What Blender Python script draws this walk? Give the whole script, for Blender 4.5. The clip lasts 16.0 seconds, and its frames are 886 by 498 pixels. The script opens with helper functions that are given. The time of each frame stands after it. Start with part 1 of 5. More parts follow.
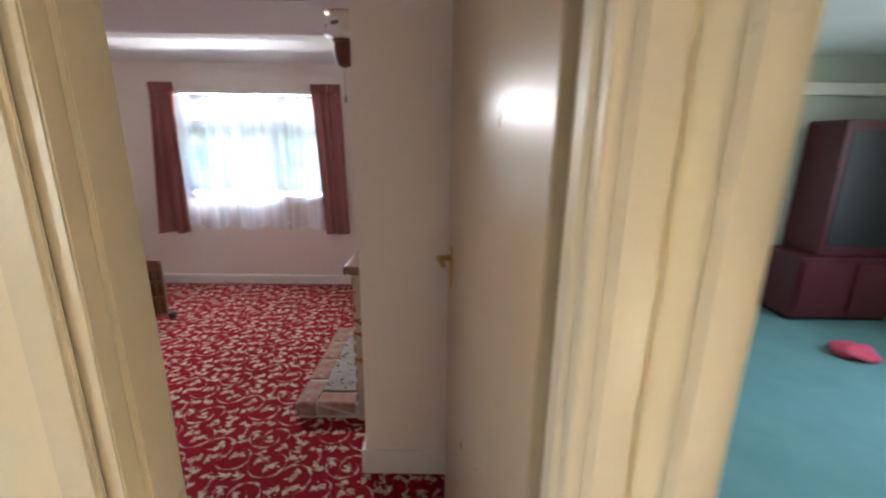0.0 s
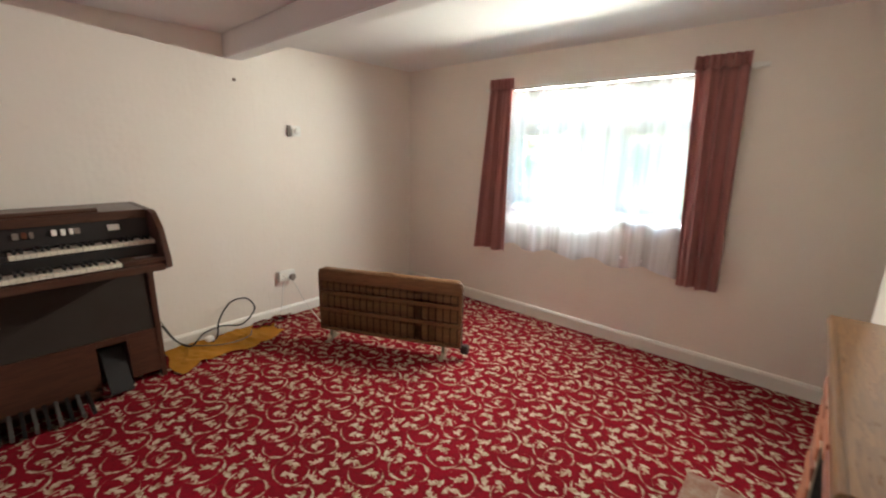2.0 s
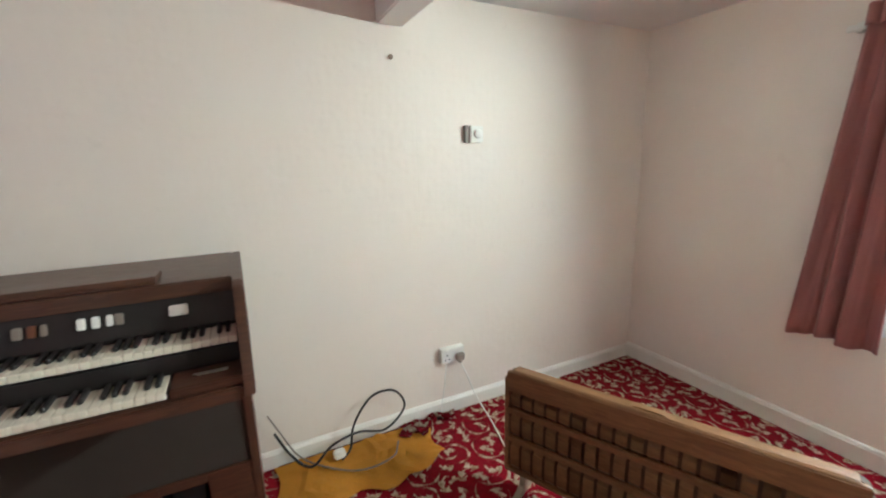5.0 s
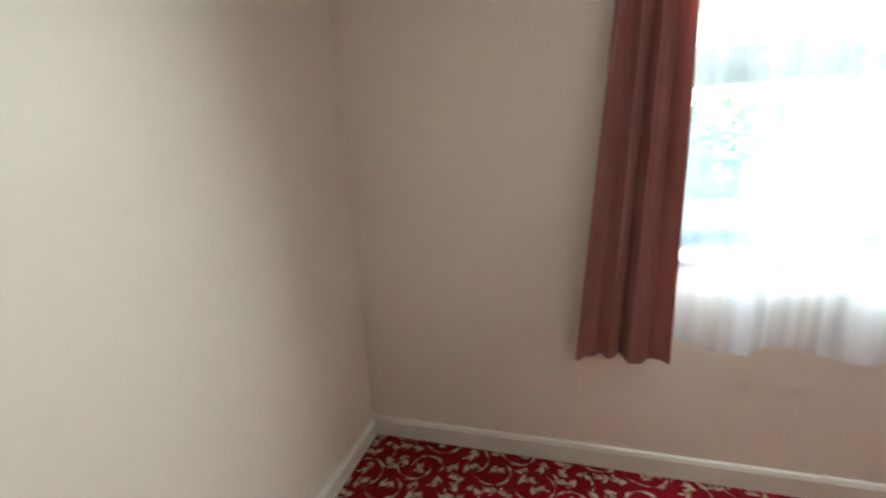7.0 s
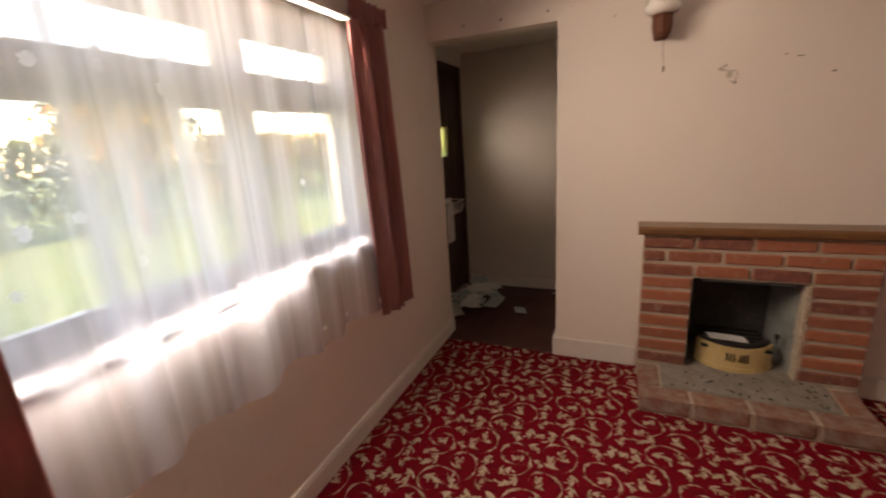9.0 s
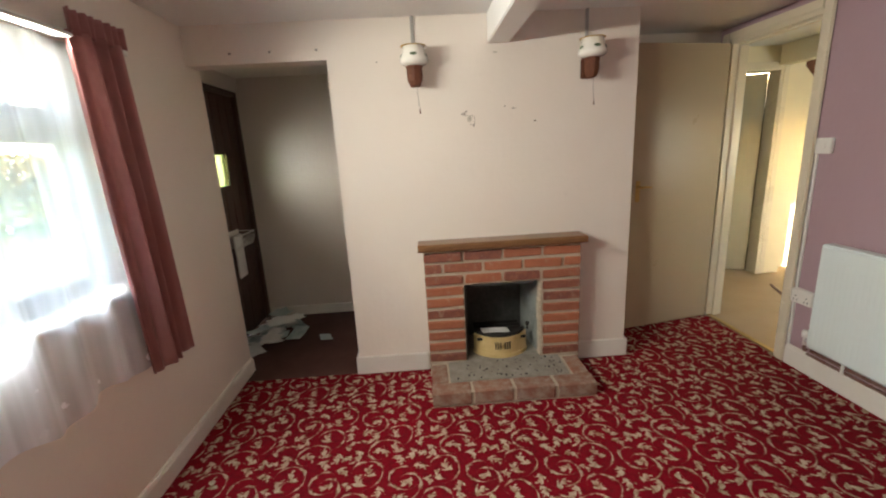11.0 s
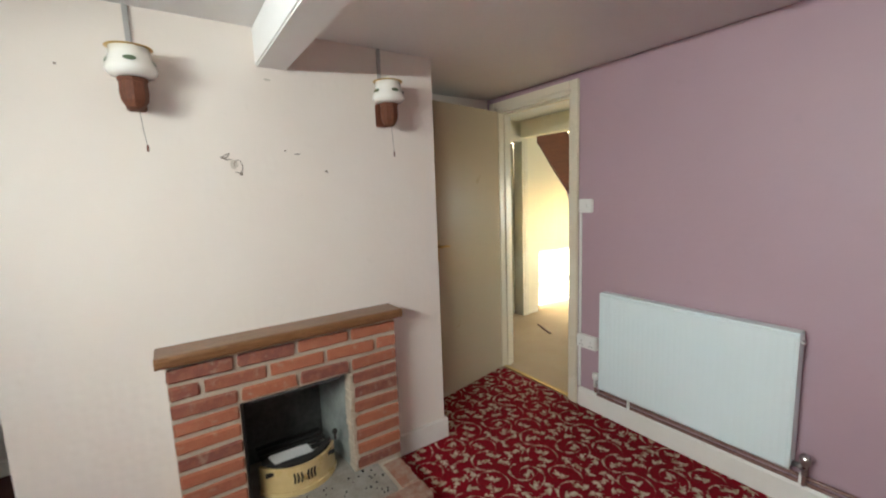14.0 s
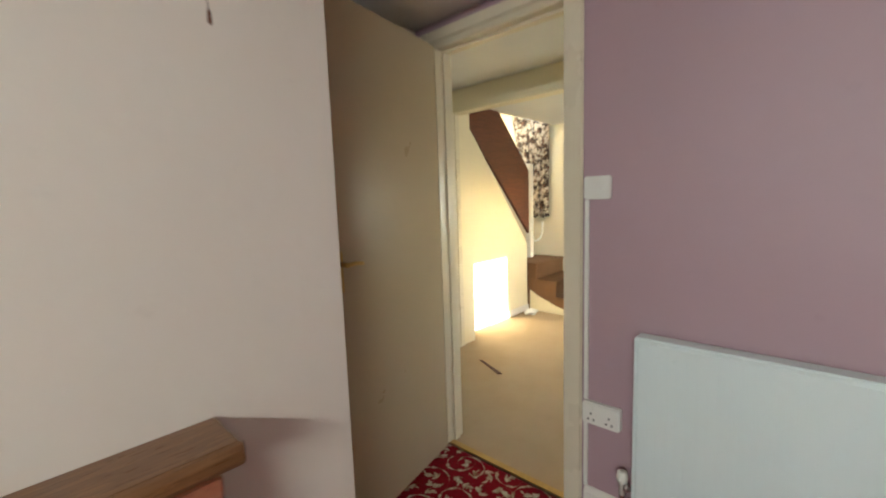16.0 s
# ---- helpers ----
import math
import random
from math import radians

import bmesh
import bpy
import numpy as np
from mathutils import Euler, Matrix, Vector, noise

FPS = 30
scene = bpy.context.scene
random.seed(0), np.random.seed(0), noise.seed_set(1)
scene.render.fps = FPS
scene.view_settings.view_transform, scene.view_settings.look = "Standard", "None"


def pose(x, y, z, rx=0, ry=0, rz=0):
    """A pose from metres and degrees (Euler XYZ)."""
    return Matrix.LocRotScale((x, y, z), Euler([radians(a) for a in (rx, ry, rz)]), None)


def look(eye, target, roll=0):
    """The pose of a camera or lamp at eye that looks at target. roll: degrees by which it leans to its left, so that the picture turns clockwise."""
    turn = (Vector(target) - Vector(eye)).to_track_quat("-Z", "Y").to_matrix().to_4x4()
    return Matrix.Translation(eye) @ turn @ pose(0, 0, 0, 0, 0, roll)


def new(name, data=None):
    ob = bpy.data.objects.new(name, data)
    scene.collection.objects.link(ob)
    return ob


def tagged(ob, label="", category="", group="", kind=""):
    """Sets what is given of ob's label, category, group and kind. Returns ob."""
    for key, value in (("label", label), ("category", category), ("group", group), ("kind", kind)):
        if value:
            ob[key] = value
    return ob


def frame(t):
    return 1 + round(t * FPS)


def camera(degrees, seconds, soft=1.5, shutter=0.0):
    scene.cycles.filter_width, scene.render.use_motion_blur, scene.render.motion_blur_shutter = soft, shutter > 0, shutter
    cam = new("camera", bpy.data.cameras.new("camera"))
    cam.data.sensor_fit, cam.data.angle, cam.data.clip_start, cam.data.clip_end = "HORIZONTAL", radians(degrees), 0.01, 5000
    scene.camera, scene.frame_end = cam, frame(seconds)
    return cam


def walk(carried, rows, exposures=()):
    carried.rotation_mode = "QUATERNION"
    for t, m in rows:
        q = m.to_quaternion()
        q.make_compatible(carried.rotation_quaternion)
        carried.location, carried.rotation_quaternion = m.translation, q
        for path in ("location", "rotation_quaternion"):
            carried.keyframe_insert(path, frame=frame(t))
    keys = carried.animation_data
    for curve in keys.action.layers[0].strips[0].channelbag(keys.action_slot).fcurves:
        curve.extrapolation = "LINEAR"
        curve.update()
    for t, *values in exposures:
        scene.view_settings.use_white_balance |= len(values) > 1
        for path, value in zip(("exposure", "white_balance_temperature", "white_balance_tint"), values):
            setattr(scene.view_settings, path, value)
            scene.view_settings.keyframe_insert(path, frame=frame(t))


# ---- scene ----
cam = camera(94.1, 16.0, soft=2.0, shutter=0.3)
PATH = [
    (0, (0.34, -0.642, 1.483), (0.337, 1.294, 0.98), 0.8),
    (0.5, (0.219, -0.286, 1.406), (-0.236, 1.599, 0.919), 1),
    (1, (0.038, 0.013, 1.368), (-0.723, 1.8, 0.891), 1.2),
    (1.5, (-0.099, 0.316, 1.413), (-1.153, 1.945, 0.929), 1.2),
    (2, (-0.254, 0.432, 1.411), (-1.55, 1.882, 0.946), 1),
    (2.5, (-0.339, 0.543, 1.411), (-1.869, 1.751, 0.963), 0.7),
    (3, (-0.427, 0.6, 1.405), (-2.139, 1.542, 0.976), 0.7),
    (5.5, (-1.913, 1.286, 1.408), (-3.667, 2.154, 0.993), -1.4),
    (6, (-2.218, 1.530, 1.408), (-3.745, 2.740, 0.960), -2.2),
    (6.5, (-2.458, 1.715, 1.400), (-3.556, 3.325, 0.954), -3.1),
    (7, (-2.560, 1.868, 1.382), (-3.138, 3.723, 0.905), -3.3),
    (7.5, (-2.643, 2.019, 1.382), (-2.496, 3.947, 0.873), -3),
    (8, (-2.535, 2.11, 1.376), (-1.743, 3.873, 0.863), -3.3),
    (8.5, (-2.458, 2.258, 1.374), (-1.06, 3.591, 0.855), -4.2),
    (9, (-2.484, 2.381, 1.394), (-0.722, 3.178, 0.882), -3.8),
    (9.2, (-2.474, 2.38, 1.421), (-0.646, 3.012, 0.91), -3.9),
    (11.5, (-2.551, 2.183, 1.446), (-0.616, 1.972, 0.985), -2.8),
    (12, (-2.544, 2.145, 1.461), (-0.641, 1.743, 0.999), -2.6),
    (12.5, (-2.492, 2.152, 1.473), (-0.636, 1.562, 1.021), -2.6),
    (13, (-2.391, 2.203, 1.482), (-0.595, 1.429, 1.065), -2.4),
    (13.5, (-2.188, 2.214, 1.466), (-0.462, 1.27, 1.108), -2.3),
    (14, (-1.945, 2.216, 1.456), (-0.298, 1.114, 1.188), -2.1),
    (14.5, (-1.756, 2.277, 1.449), (-0.227, 0.992, 1.349), -2.3),
    (15, (-1.547, 2.189, 1.429), (-0.135, 0.774, 1.344), -2.6),
    (15.5, (-1.237, 1.927, 1.394), (0.117, 0.459, 1.286), -2.4),
    (16, (-0.912, 1.540, 1.318), (0.440, 0.086, 1.084), -2.0),
]
# seconds, stops, white balance
EXPOSURES = [
    (0.0, 5.0, 5700, 11), (0.5, 5.0, 5700, 12), (1.0, 5.2, 6000, 4), (2.0, 5.2, 6500, 0), (2.5, 5.2, 6400, 0), (3.2, 5.2, 6100, -5), (5.3, 5.55, 5700, -8), (6.0, 5.35, 5700, -9), (6.5, 5.25, 5750, -9),
    (7.5, 5.2, 6500, -4), (8.0, 5.2, 7100, 7), (8.5, 4.85, 7100, 12), (9.0, 4.0, 8500, 24), (9.3, 4.0, 8500, 24), (11.3, 4.9, 6400, 2), (13.0, 5.1, 5950, 1), (14.5, 4.8, 5850, -1), (16.0, 4.65, 6150, 0),
]
walk(cam, [(t, look(e, g, r)) for t, e, g, r in PATH], EXPOSURES)

# ---- world and sun ----
world = bpy.data.worlds.new("sky")
scene.world = world
world.use_nodes = True
wn = world.node_tree.nodes
sky = wn.new("ShaderNodeTexSky")
sky.sky_type = "NISHITA"
sky.sun_disc = False
sky.sun_elevation = radians(16)
sky.sun_rotation = radians(268)
sky.air_density, sky.dust_density, sky.ozone_density = 1.0, 1.0, 1.0
wn["Background"].inputs["Strength"].default_value = 0.1
world.node_tree.links.new(sky.outputs["Color"], wn["Background"].inputs["Color"])
sun_data = bpy.data.lights.new("sun", "SUN")
sun_data.energy, sun_data.angle, sun_data.color = 1.5, radians(0.6), (1.0, 0.86, 0.66)
sun = new("sun", sun_data)
sun.matrix_basis = look((-20, -2.6, 6.2), (1.62, -1.95, 0.0))

# area lamps for the daylight of the sky at the window opening, above and below, and in the hall opening; the net hem,
# teal room and porch lamps are added fills
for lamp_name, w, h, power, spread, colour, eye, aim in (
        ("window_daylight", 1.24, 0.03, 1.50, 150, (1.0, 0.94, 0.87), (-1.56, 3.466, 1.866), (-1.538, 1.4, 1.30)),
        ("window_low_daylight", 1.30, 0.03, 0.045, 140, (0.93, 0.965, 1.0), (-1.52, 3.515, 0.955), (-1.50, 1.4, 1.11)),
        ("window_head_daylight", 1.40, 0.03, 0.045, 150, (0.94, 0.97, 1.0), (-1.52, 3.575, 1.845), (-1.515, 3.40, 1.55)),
        # added strip between wall and net, aimed down to brighten the net's hem
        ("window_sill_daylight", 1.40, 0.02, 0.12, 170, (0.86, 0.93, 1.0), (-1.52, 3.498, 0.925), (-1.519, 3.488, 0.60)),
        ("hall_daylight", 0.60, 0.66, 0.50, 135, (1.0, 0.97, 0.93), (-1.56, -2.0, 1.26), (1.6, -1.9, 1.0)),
        # added fill for the teal room, set in an unseen opening
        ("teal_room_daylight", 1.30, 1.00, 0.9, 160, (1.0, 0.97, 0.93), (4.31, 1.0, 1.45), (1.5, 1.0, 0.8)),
        # added lamp with a narrow beam, makes the bright patch on the porch wall
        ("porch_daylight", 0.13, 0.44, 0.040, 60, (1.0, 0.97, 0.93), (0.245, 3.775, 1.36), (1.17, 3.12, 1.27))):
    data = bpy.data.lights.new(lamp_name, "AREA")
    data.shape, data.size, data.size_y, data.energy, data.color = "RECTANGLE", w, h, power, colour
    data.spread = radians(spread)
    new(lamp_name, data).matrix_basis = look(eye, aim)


# ---- materials ----
def lin(c):
    return (c[0], c[1], c[2], 1.0)


class Nodes:
    """Short hand for building a material's nodes."""

    def __init__(self, name):
        self.m = bpy.data.materials.new(name)
        self.m.use_nodes = True
        self.t = self.m.node_tree
        self.n = self.t.nodes
        self.b = self.n["Principled BSDF"]

    def put(self, node, socket, value):
        if value is None:
            return
        if isinstance(value, bpy.types.NodeSocket):
            self.t.links.new(value, node.inputs[socket])
        else:
            node.inputs[socket].default_value = value

    def math(self, op, a, b=None, c=None, clamp=False):
        x = self.n.new("ShaderNodeMath")
        x.operation, x.use_clamp = op, clamp
        for i, v in enumerate((a, b, c)):
            self.put(x, i, v)
        return x.outputs[0]

    def vec(self, op, a, b=None, c=None):
        x = self.n.new("ShaderNodeVectorMath")
        x.operation = op
        for i, v in enumerate((a, b, c)):
            self.put(x, i, v)
        return x.outputs["Value"] if op == "LENGTH" else x.outputs["Vector"]

    def where(self, scale=(1, 1, 1)):
        x = self.n.new("ShaderNodeTexCoord")
        return self.vec("MULTIPLY", x.outputs["Object"], scale)

    def place(self):
        return self.n.new("ShaderNodeNewGeometry").outputs["Position"]

    def noise(self, at, scale, detail=4.0, rough=0.6):
        x = self.n.new("ShaderNodeTexNoise")
        self.put(x, "Vector", at)
        x.inputs["Scale"].default_value, x.inputs["Detail"].default_value, x.inputs["Roughness"].default_value = scale, detail, rough
        return x.outputs[0]

    def ramp(self, value, lo, hi, a=0.0, b=1.0):
        x = self.n.new("ShaderNodeMapRange")
        self.put(x, 0, value)
        for i, v in enumerate((lo, hi, a, b)):
            x.inputs[i + 1].default_value = v
        return x.outputs[0]

    def mix(self, fac, a, b):
        x = self.n.new("ShaderNodeMix")
        x.data_type = "RGBA"
        self.put(x, 0, fac)
        self.put(x, 6, lin(a) if isinstance(a, tuple) else a)
        self.put(x, 7, lin(b) if isinstance(b, tuple) else b)
        return x.outputs[2]

    def bump(self, height, strength, distance=0.002):
        x = self.n.new("ShaderNodeBump")
        x.inputs["Strength"].default_value, x.inputs["Distance"].default_value = strength, distance
        self.put(x, "Height", height)
        self.t.links.new(x.outputs[0], self.b.inputs["Normal"])

    def random(self):
        return self.n.new("ShaderNodeObjectInfo").outputs["Random"]


def surface(name, color, other=None, rough=0.6, fine=60.0, coarse=1.6, amount=0.5, bump=0.2, depth=0.002, metal=0.0, stretch=(1, 1, 1), vary=0.0, coat=0.0):
    """A plain material with variation at two scales and a fine relief."""
    k = Nodes(name)
    at = k.where(stretch)
    other = other or tuple(v * 0.78 for v in color)
    a, b = k.noise(at, fine), k.noise(at, coarse, 5.0)
    f = k.math("MULTIPLY", k.math("MULTIPLY_ADD", k.ramp(b, 0.3, 0.7), 0.7, k.math("MULTIPLY", k.ramp(a, 0.3, 0.7), 0.3)), amount)
    c = k.mix(f, color, other)
    if vary:
        c = k.mix(k.math("MULTIPLY", k.random(), vary), c, tuple(v * 0.5 for v in other))
    k.put(k.b, "Base Color", c)
    k.put(k.b, "Roughness", k.ramp(b, 0.2, 0.8, max(rough - 0.08, 0.03), min(rough + 0.08, 1.0)))
    k.b.inputs["Metallic"].default_value = metal
    k.b.inputs["Coat Weight"].default_value = coat
    if bump:
        k.bump(a, bump, depth)
    return k.m


def wallpaper(name, color, other, rough=0.5, coat=0.0):
    """Painted relief wallpaper: a small embossed lattice, soft dirt and thin vertical seams."""
    k = Nodes(name)
    at = k.place()
    soft = k.noise(at, 0.9, 5.0)
    grain = k.noise(at, 140.0, 3.0)
    spots = k.n.new("ShaderNodeTexVoronoi")
    spots.feature = "SMOOTH_F1"
    k.put(spots, "Vector", at)
    spots.inputs["Scale"].default_value = 26.0
    spots.inputs["Randomness"].default_value = 0.45
    c = k.mix(k.math("MULTIPLY", k.ramp(soft, 0.35, 0.75), 0.55), color, other)
    c = k.mix(k.math("MULTIPLY", k.ramp(k.noise(at, 9.0, 6.0, 0.7), 0.62, 0.8), 0.25), c, tuple(v * 0.72 for v in other))
    k.put(k.b, "Base Color", c)
    k.put(k.b, "Roughness", k.ramp(soft, 0.2, 0.8, rough - 0.06, rough + 0.06))
    k.b.inputs["Coat Weight"].default_value, k.b.inputs["Coat Roughness"].default_value = coat, 0.36
    h = k.math("MULTIPLY_ADD", k.ramp(spots.outputs["Distance"], 0.1, 0.6), 0.75, k.math("MULTIPLY", grain, 0.35))
    h = k.math("MULTIPLY_ADD", k.noise(at, 4.5, 3.0), 3.5, h)
    k.bump(h, 0.25, 0.003)
    return k.m


def wood(name, dark, light, rough=0.45, scale=1.0, axis=0, coat=0.0, vary=0.0):
    """Wood with grain along one axis (0, 1, 2), rings warped by noise."""
    k = Nodes(name)
    s = [9.0 * scale] * 3
    s[axis] = 0.7 * scale
    at = k.where(tuple(s))
    n = k.noise(at, 3.0, 8.0, 0.65)
    fine = k.noise(at, 22.0, 3.0)
    ring = k.math("FRACT", k.math("MULTIPLY", n, 6.0))
    f = k.math("MULTIPLY_ADD", ring, 0.45, k.math("MULTIPLY", fine, 0.55))
    c = k.mix(k.ramp(f, 0.15, 0.85), dark, light)
    if vary:
        c = k.mix(k.math("MULTIPLY", k.random(), vary), c, tuple(v * 0.45 for v in dark))
    k.put(k.b, "Base Color", c)
    k.put(k.b, "Roughness", k.ramp(fine, 0.2, 0.8, rough - 0.06, rough + 0.1))
    k.b.inputs["Coat Weight"].default_value = coat
    k.bump(f, 0.12, 0.001)
    return k.m


def scroll_layout(wide, high, count):
    """Places tapered curls on a half-drop lattice so that they fill it evenly: x, y, radius, angle, half span, half width, winding."""
    r = random.Random(21)
    n, m = int(wide / 0.004), int(high / 0.004)
    gx, gy = np.meshgrid((np.arange(n) + 0.5) * wide / n, (np.arange(m) + 0.5) * high / m)
    gu = gx / wide
    gv = gy / high - 0.5 * gu
    taken = np.zeros((m, n), bool)
    rows = []

    def cover(s, grow):
        cu = s[0] / wide
        du = (gu - cu + 0.5) % 1 - 0.5
        dv = (gv - (s[1] / high - 0.5 * cu) + 0.5) % 1 - 0.5
        dx, dy = du * wide, (dv + 0.5 * du) * high
        a = (np.arctan2(dy, dx) - radians(s[3]) + math.pi) % (2 * math.pi) - math.pi
        taper = 1 - (a / radians(s[4]) * 0.75 + 0.25) ** 2
        return (np.abs(np.hypot(dx, dy) - s[2] * (1 + a * s[6])) < taper * s[5] + grow) & (taper > 0)

    for i in range(count):
        best, gain = None, -1e9
        for j in range(160):
            radius = r.uniform(0.052, 0.072) if i < 5 else r.uniform(0.016, 0.042)
            span = r.uniform(78, 112) if i < 5 else r.uniform(85, 125) if radius < 0.024 else r.uniform(38, 72)
            s = (r.uniform(0, wide), r.uniform(0, high), radius, r.uniform(0, 360), span, r.uniform(0.0070, 0.0095) if span > 76 else r.choice((0.0110, 0.0180, 0.0230)), r.choice((-1, 1)) * r.uniform(0.14, 0.30))
            fat, thin = cover(s, 0.010), cover(s, 0.0)
            g = thin.sum() - 2.2 * (fat & taken).sum()
            if g > gain:
                best, gain = s, g
        rows.append(best)
        taken |= cover(best, 0.002)
    return rows


def scroll_carpet():
    """Red Axminster with cream acanthus scrolls: tapered spiral strokes on a half-drop lattice."""
    k = Nodes("carpet_red_scroll")
    pos = k.place()
    warp = k.n.new("ShaderNodeTexNoise")
    k.put(warp, "Vector", pos)
    warp.inputs["Scale"].default_value = 6.0
    warp.inputs["Detail"].default_value = 2.0
    p = k.vec("ADD", pos, k.vec("MULTIPLY", k.vec("SUBTRACT", warp.outputs["Color"], (0.5, 0.5, 0.5)), (0.032, 0.032, 0.0)))
    wide, high = 0.44, 0.36
    sep = k.n.new("ShaderNodeSeparateXYZ")
    k.put(sep, 0, p)
    u = k.math("DIVIDE", sep.outputs[0], wide)
    v = k.math("SUBTRACT", k.math("DIVIDE", sep.outputs[1], high), k.math("MULTIPLY", u, 0.5))
    com = k.n.new("ShaderNodeCombineXYZ")
    k.put(com, 0, u)
    k.put(com, 1, v)
    uv = com.outputs[0]
    ragged = k.ramp(k.noise(pos, 48.0, 3.0), 0.32, 0.68, 0.4, 1.4)
    strokes = scroll_layout(wide, high, 22)
    total = None
    for cx, cy, radius, mid, span, width, wind in strokes:
        cu = cx / wide
        cv = cy / high - 0.5 * cu
        d = k.vec("WRAP", k.vec("SUBTRACT", uv, (cu, cv, 0)), (0.5, 0.5, 0.5), (-0.5, -0.5, -0.5))
        s = k.n.new("ShaderNodeSeparateXYZ")
        k.put(s, 0, d)
        dx = k.math("MULTIPLY", s.outputs[0], wide)
        dy = k.math("MULTIPLY", k.math("MULTIPLY_ADD", s.outputs[0], 0.5, s.outputs[1]), high)
        r = k.math("SQRT", k.math("MULTIPLY_ADD", dx, dx, k.math("MULTIPLY", dy, dy)))
        a = k.math("WRAP", k.math("SUBTRACT", k.math("ARCTAN2", dy, dx), radians(mid)), math.pi, -math.pi)
        rad = k.math("MULTIPLY_ADD", a, wind * radius, radius)
        off = k.math("ABSOLUTE", k.math("SUBTRACT", r, rad))
        rel = k.math("DIVIDE", a, radians(span))
        taper = k.math("SUBTRACT", 1.0, k.math("MULTIPLY", k.math("MULTIPLY_ADD", rel, 0.75, 0.25), k.math("MULTIPLY_ADD", rel, 0.75, 0.25)))
        # leaves have pointed lobes, stems swell into small hooks
        lobe = k.math("PINGPONG", k.math("MULTIPLY_ADD", a, 360 / span / (3.0 if width > 0.01 else 2.2), k.math("MULTIPLY", off, 60.0)), 1.0)
        taper = k.math("MULTIPLY", taper, k.ramp(lobe, 0.0, 1.0, 0.30, 1.30))
        body = k.math("MULTIPLY", taper, k.math("MULTIPLY", ragged, width))
        m = k.math("DIVIDE", k.math("SUBTRACT", body, off), 0.005, clamp=True)
        total = m if total is None else k.math("MAXIMUM", total, m)
    tone = k.noise(pos, 32.0, 3.0)
    wear = k.noise(pos, 1.3, 4.0)
    pile = k.noise(pos, 420.0, 2.0)
    red = k.mix(k.ramp(wear, 0.3, 0.7), (0.27, 0.001, 0.014), (0.18, 0.0015, 0.009))
    red = k.mix(k.ramp(tone, 0.45, 0.75, 0.0, 0.5), red, (0.05, 0.002, 0.004))
    cream = k.mix(k.ramp(tone, 0.42, 0.68), (0.60, 0.51, 0.38), (0.26, 0.15, 0.075))
    c = k.mix(total, red, cream)
    c = k.mix(k.ramp(pile, 0.35, 0.75, 0.0, 0.35), c, (0.05, 0.01, 0.01))
    k.put(k.b, "Base Color", c)
    k.b.inputs["Roughness"].default_value = 0.95
    k.b.inputs["Specular IOR Level"].default_value = 0.15
    k.bump(k.math("MULTIPLY_ADD", total, 0.5, pile), 0.5, 0.004)
    return k.m


def net_cloth():
    """Sheer net: denser where it gathers, with rows of small embroidered flowers."""
    k = Nodes("net_curtain")
    at = k.place()
    bands = k.noise(k.vec("MULTIPLY", at, (1, 0.2, 0.02)), 9.0, 2.0, 0.5)
    threads = k.noise(k.vec("MULTIPLY", at, (1, 1, 0.02)), 26.0, 1.0)
    veil = k.math("ADD", k.ramp(bands, 0.40, 0.58, 0.46, 0.90), k.ramp(threads, 0.35, 0.7, -0.04, 0.05))
    dots = k.n.new("ShaderNodeTexVoronoi")
    dots.inputs["Scale"].default_value, dots.inputs["Randomness"].default_value = 8.0, 0.35
    k.put(dots, "Vector", k.vec("MULTIPLY", at, (1, 0.0, 0.8)))
    petals = k.math("ADD", dots.outputs["Distance"], k.math("MULTIPLY", k.noise(at, 130.0, 1.0), 0.10))
    veil = k.math("MAXIMUM", veil, k.ramp(petals, 0.15, 0.19, 0.92, 0.0))
    out = k.n["Material Output"]
    k.n.remove(k.b)
    tr, tl, df = k.n.new("ShaderNodeBsdfTransparent"), k.n.new("ShaderNodeBsdfTranslucent"), k.n.new("ShaderNodeBsdfDiffuse")
    tl.inputs[0].default_value = df.inputs[0].default_value = (0.92, 0.945, 1.0, 1)
    m1, m2 = k.n.new("ShaderNodeMixShader"), k.n.new("ShaderNodeMixShader")
    m1.inputs[0].default_value = 0.36
    k.t.links.new(tl.outputs[0], m1.inputs[1])
    k.t.links.new(df.outputs[0], m1.inputs[2])
    k.put(m2, 0, veil)
    k.t.links.new(tr.outputs[0], m2.inputs[1])
    k.t.links.new(m1.outputs[0], m2.inputs[2])
    k.t.links.new(m2.outputs[0], out.inputs[0])
    return k.m


